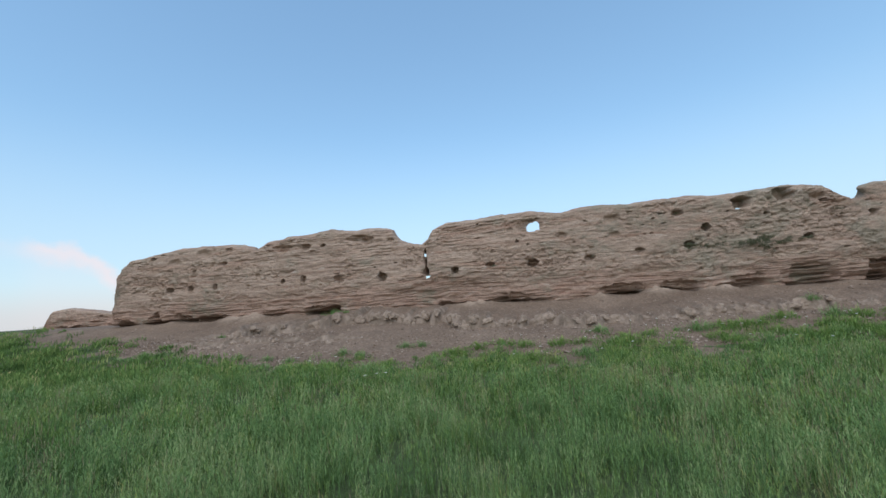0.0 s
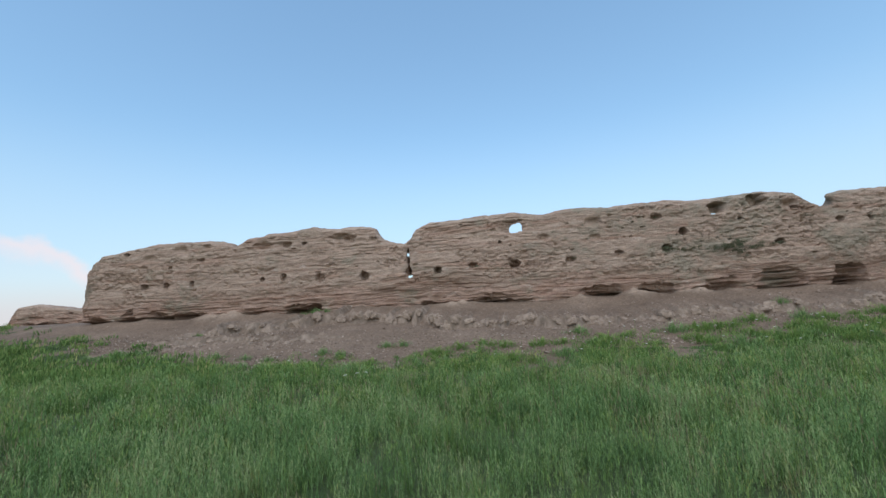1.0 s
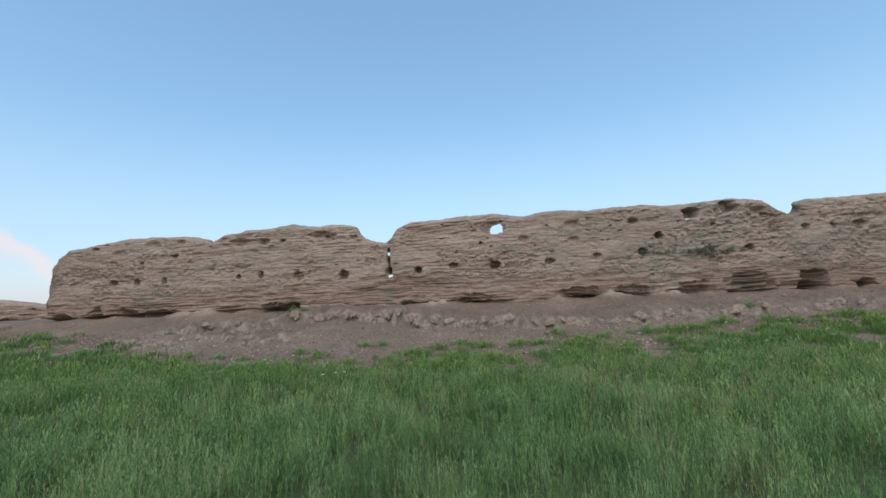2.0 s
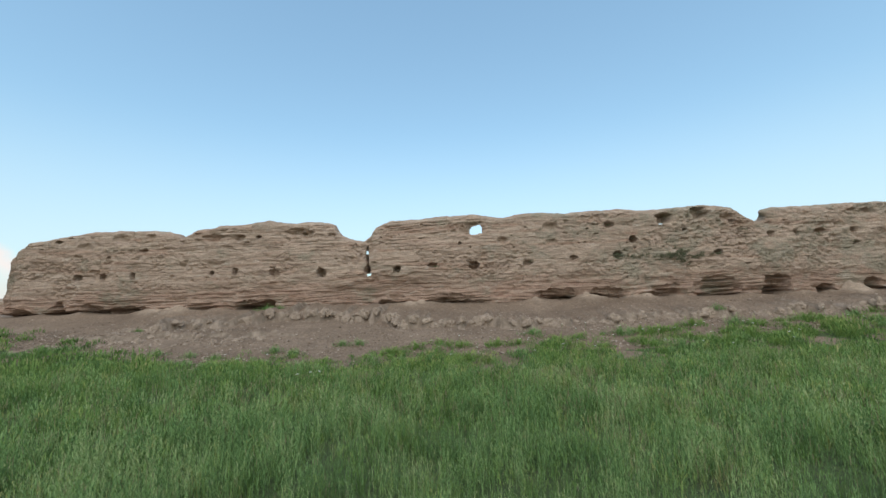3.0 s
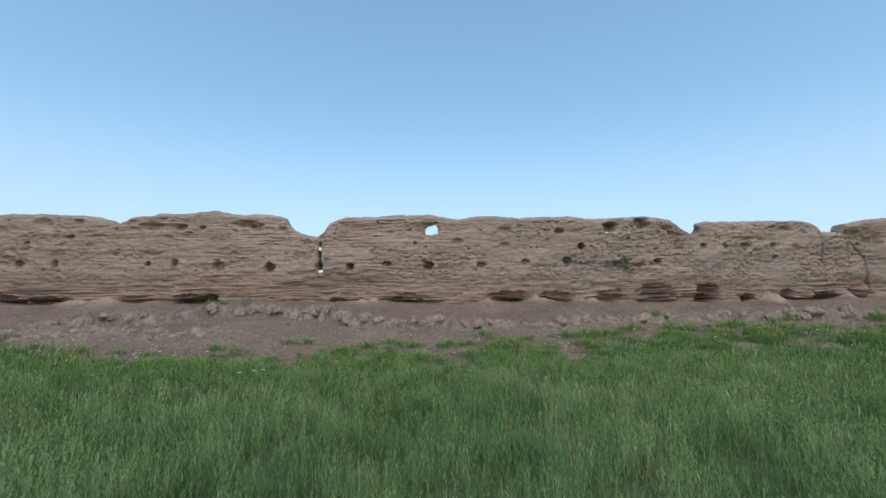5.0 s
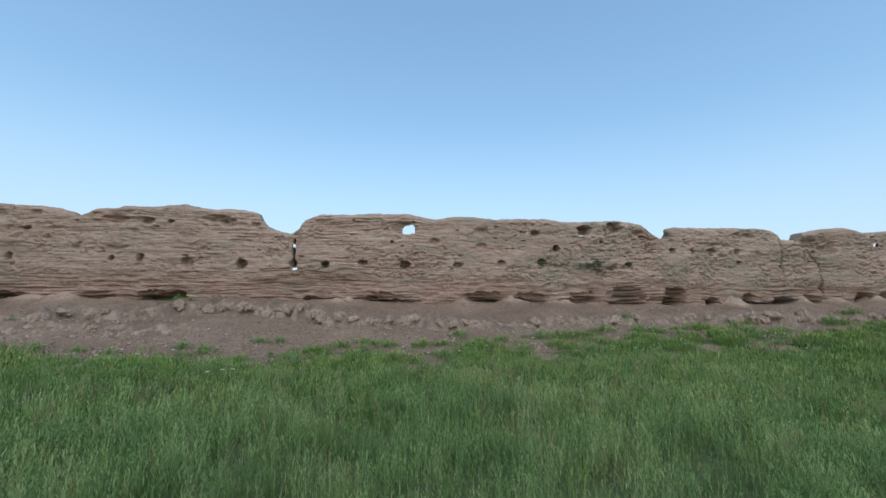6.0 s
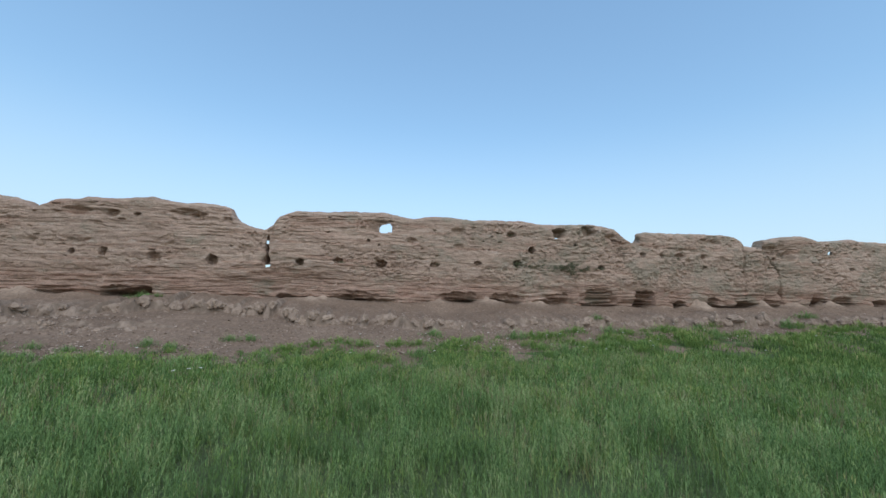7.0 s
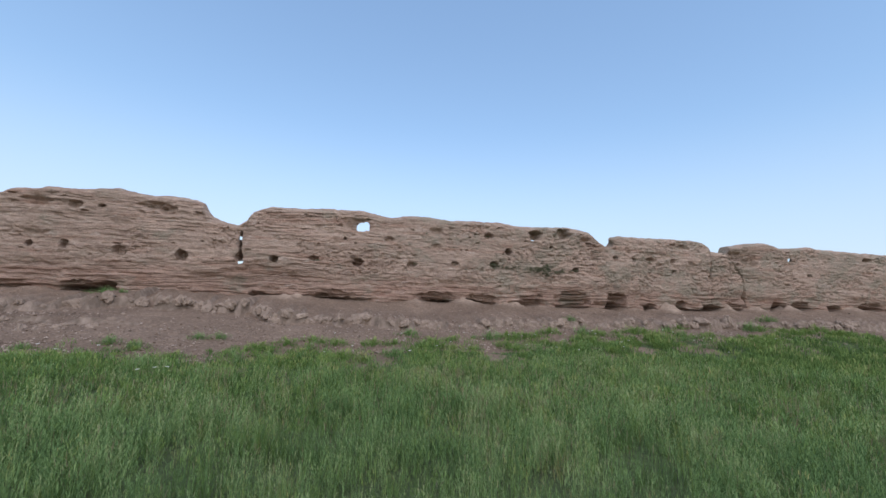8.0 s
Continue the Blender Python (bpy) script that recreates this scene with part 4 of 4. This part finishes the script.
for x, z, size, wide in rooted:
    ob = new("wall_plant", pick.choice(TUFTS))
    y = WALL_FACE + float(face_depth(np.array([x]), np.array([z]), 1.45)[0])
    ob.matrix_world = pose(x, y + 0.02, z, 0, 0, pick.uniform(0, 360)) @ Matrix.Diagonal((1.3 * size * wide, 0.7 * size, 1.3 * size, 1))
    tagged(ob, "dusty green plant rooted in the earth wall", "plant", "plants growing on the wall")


# ---- white umbels ----
def umbel(name):
    top = new(name)
    bm = bmesh.new()
    bmesh.ops.create_cone(bm, segments=5, radius1=0.004, radius2=0.003, depth=0.42, matrix=Matrix.Translation((0, 0, 0.21)))
    me = bpy.data.meshes.new("stem")
    bm.to_mesh(me), bm.free()
    me.materials.append(WEED)
    part("stem", me, top)
    bm = bmesh.new()
    for k in range(14):
        a, r = k * 2.4, 0.0075 * math.sqrt(k)
        bmesh.ops.create_icosphere(bm, subdivisions=1, radius=0.0065, matrix=Matrix.Translation((r * math.cos(a), r * math.sin(a), 0.425 - 4 * r * r)) @ Matrix.Diagonal((1, 1, 0.5, 1)))
    me = bpy.data.meshes.new("flower_head")
    bm.to_mesh(me), bm.free()
    me.materials.append(PETAL)
    part("flower_head", me, top, "flat white flower head")
    return tagged(top, "white umbel flower on a thin green stem", "flower", "white flowers in the meadow")


first = umbel("wildflower")
spots = [(1.5, 11.2), (1.6, 11.35), (1.42, 11.3), (-2.8, 7.3), (-2.72, 7.38), (-2.9, 7.2), (6.3, 10.3), (8.0, 12.6), (8.1, 12.4), (11.3, 13.9), (2.4, 10.6), (3.0, 10.3), (-0.4, 9.4), (3.9, 11.5)]
for _ in range(16):
    x = pick.uniform(2.5, 13)
    spots.append((x, float(turf_line(np.array([x]))[0]) - pick.uniform(0.1, 2.2)))
for _ in range(20):
    x = pick.uniform(-8, 17)
    spots.append((x, float(turf_line(np.array([x]))[0]) - abs(pick.gauss(0.4, 1.6)) - 0.1))
for k, (x, y) in enumerate(spots):
    m = pose(x, y, float(ground_height(np.array([x]), np.array([y]))[0]) - 0.01, pick.uniform(-8, 8), pick.uniform(-8, 8), pick.uniform(0, 360))
    if k == 0:
        first.matrix_basis = m
    else:
        copy_thing(first, m)
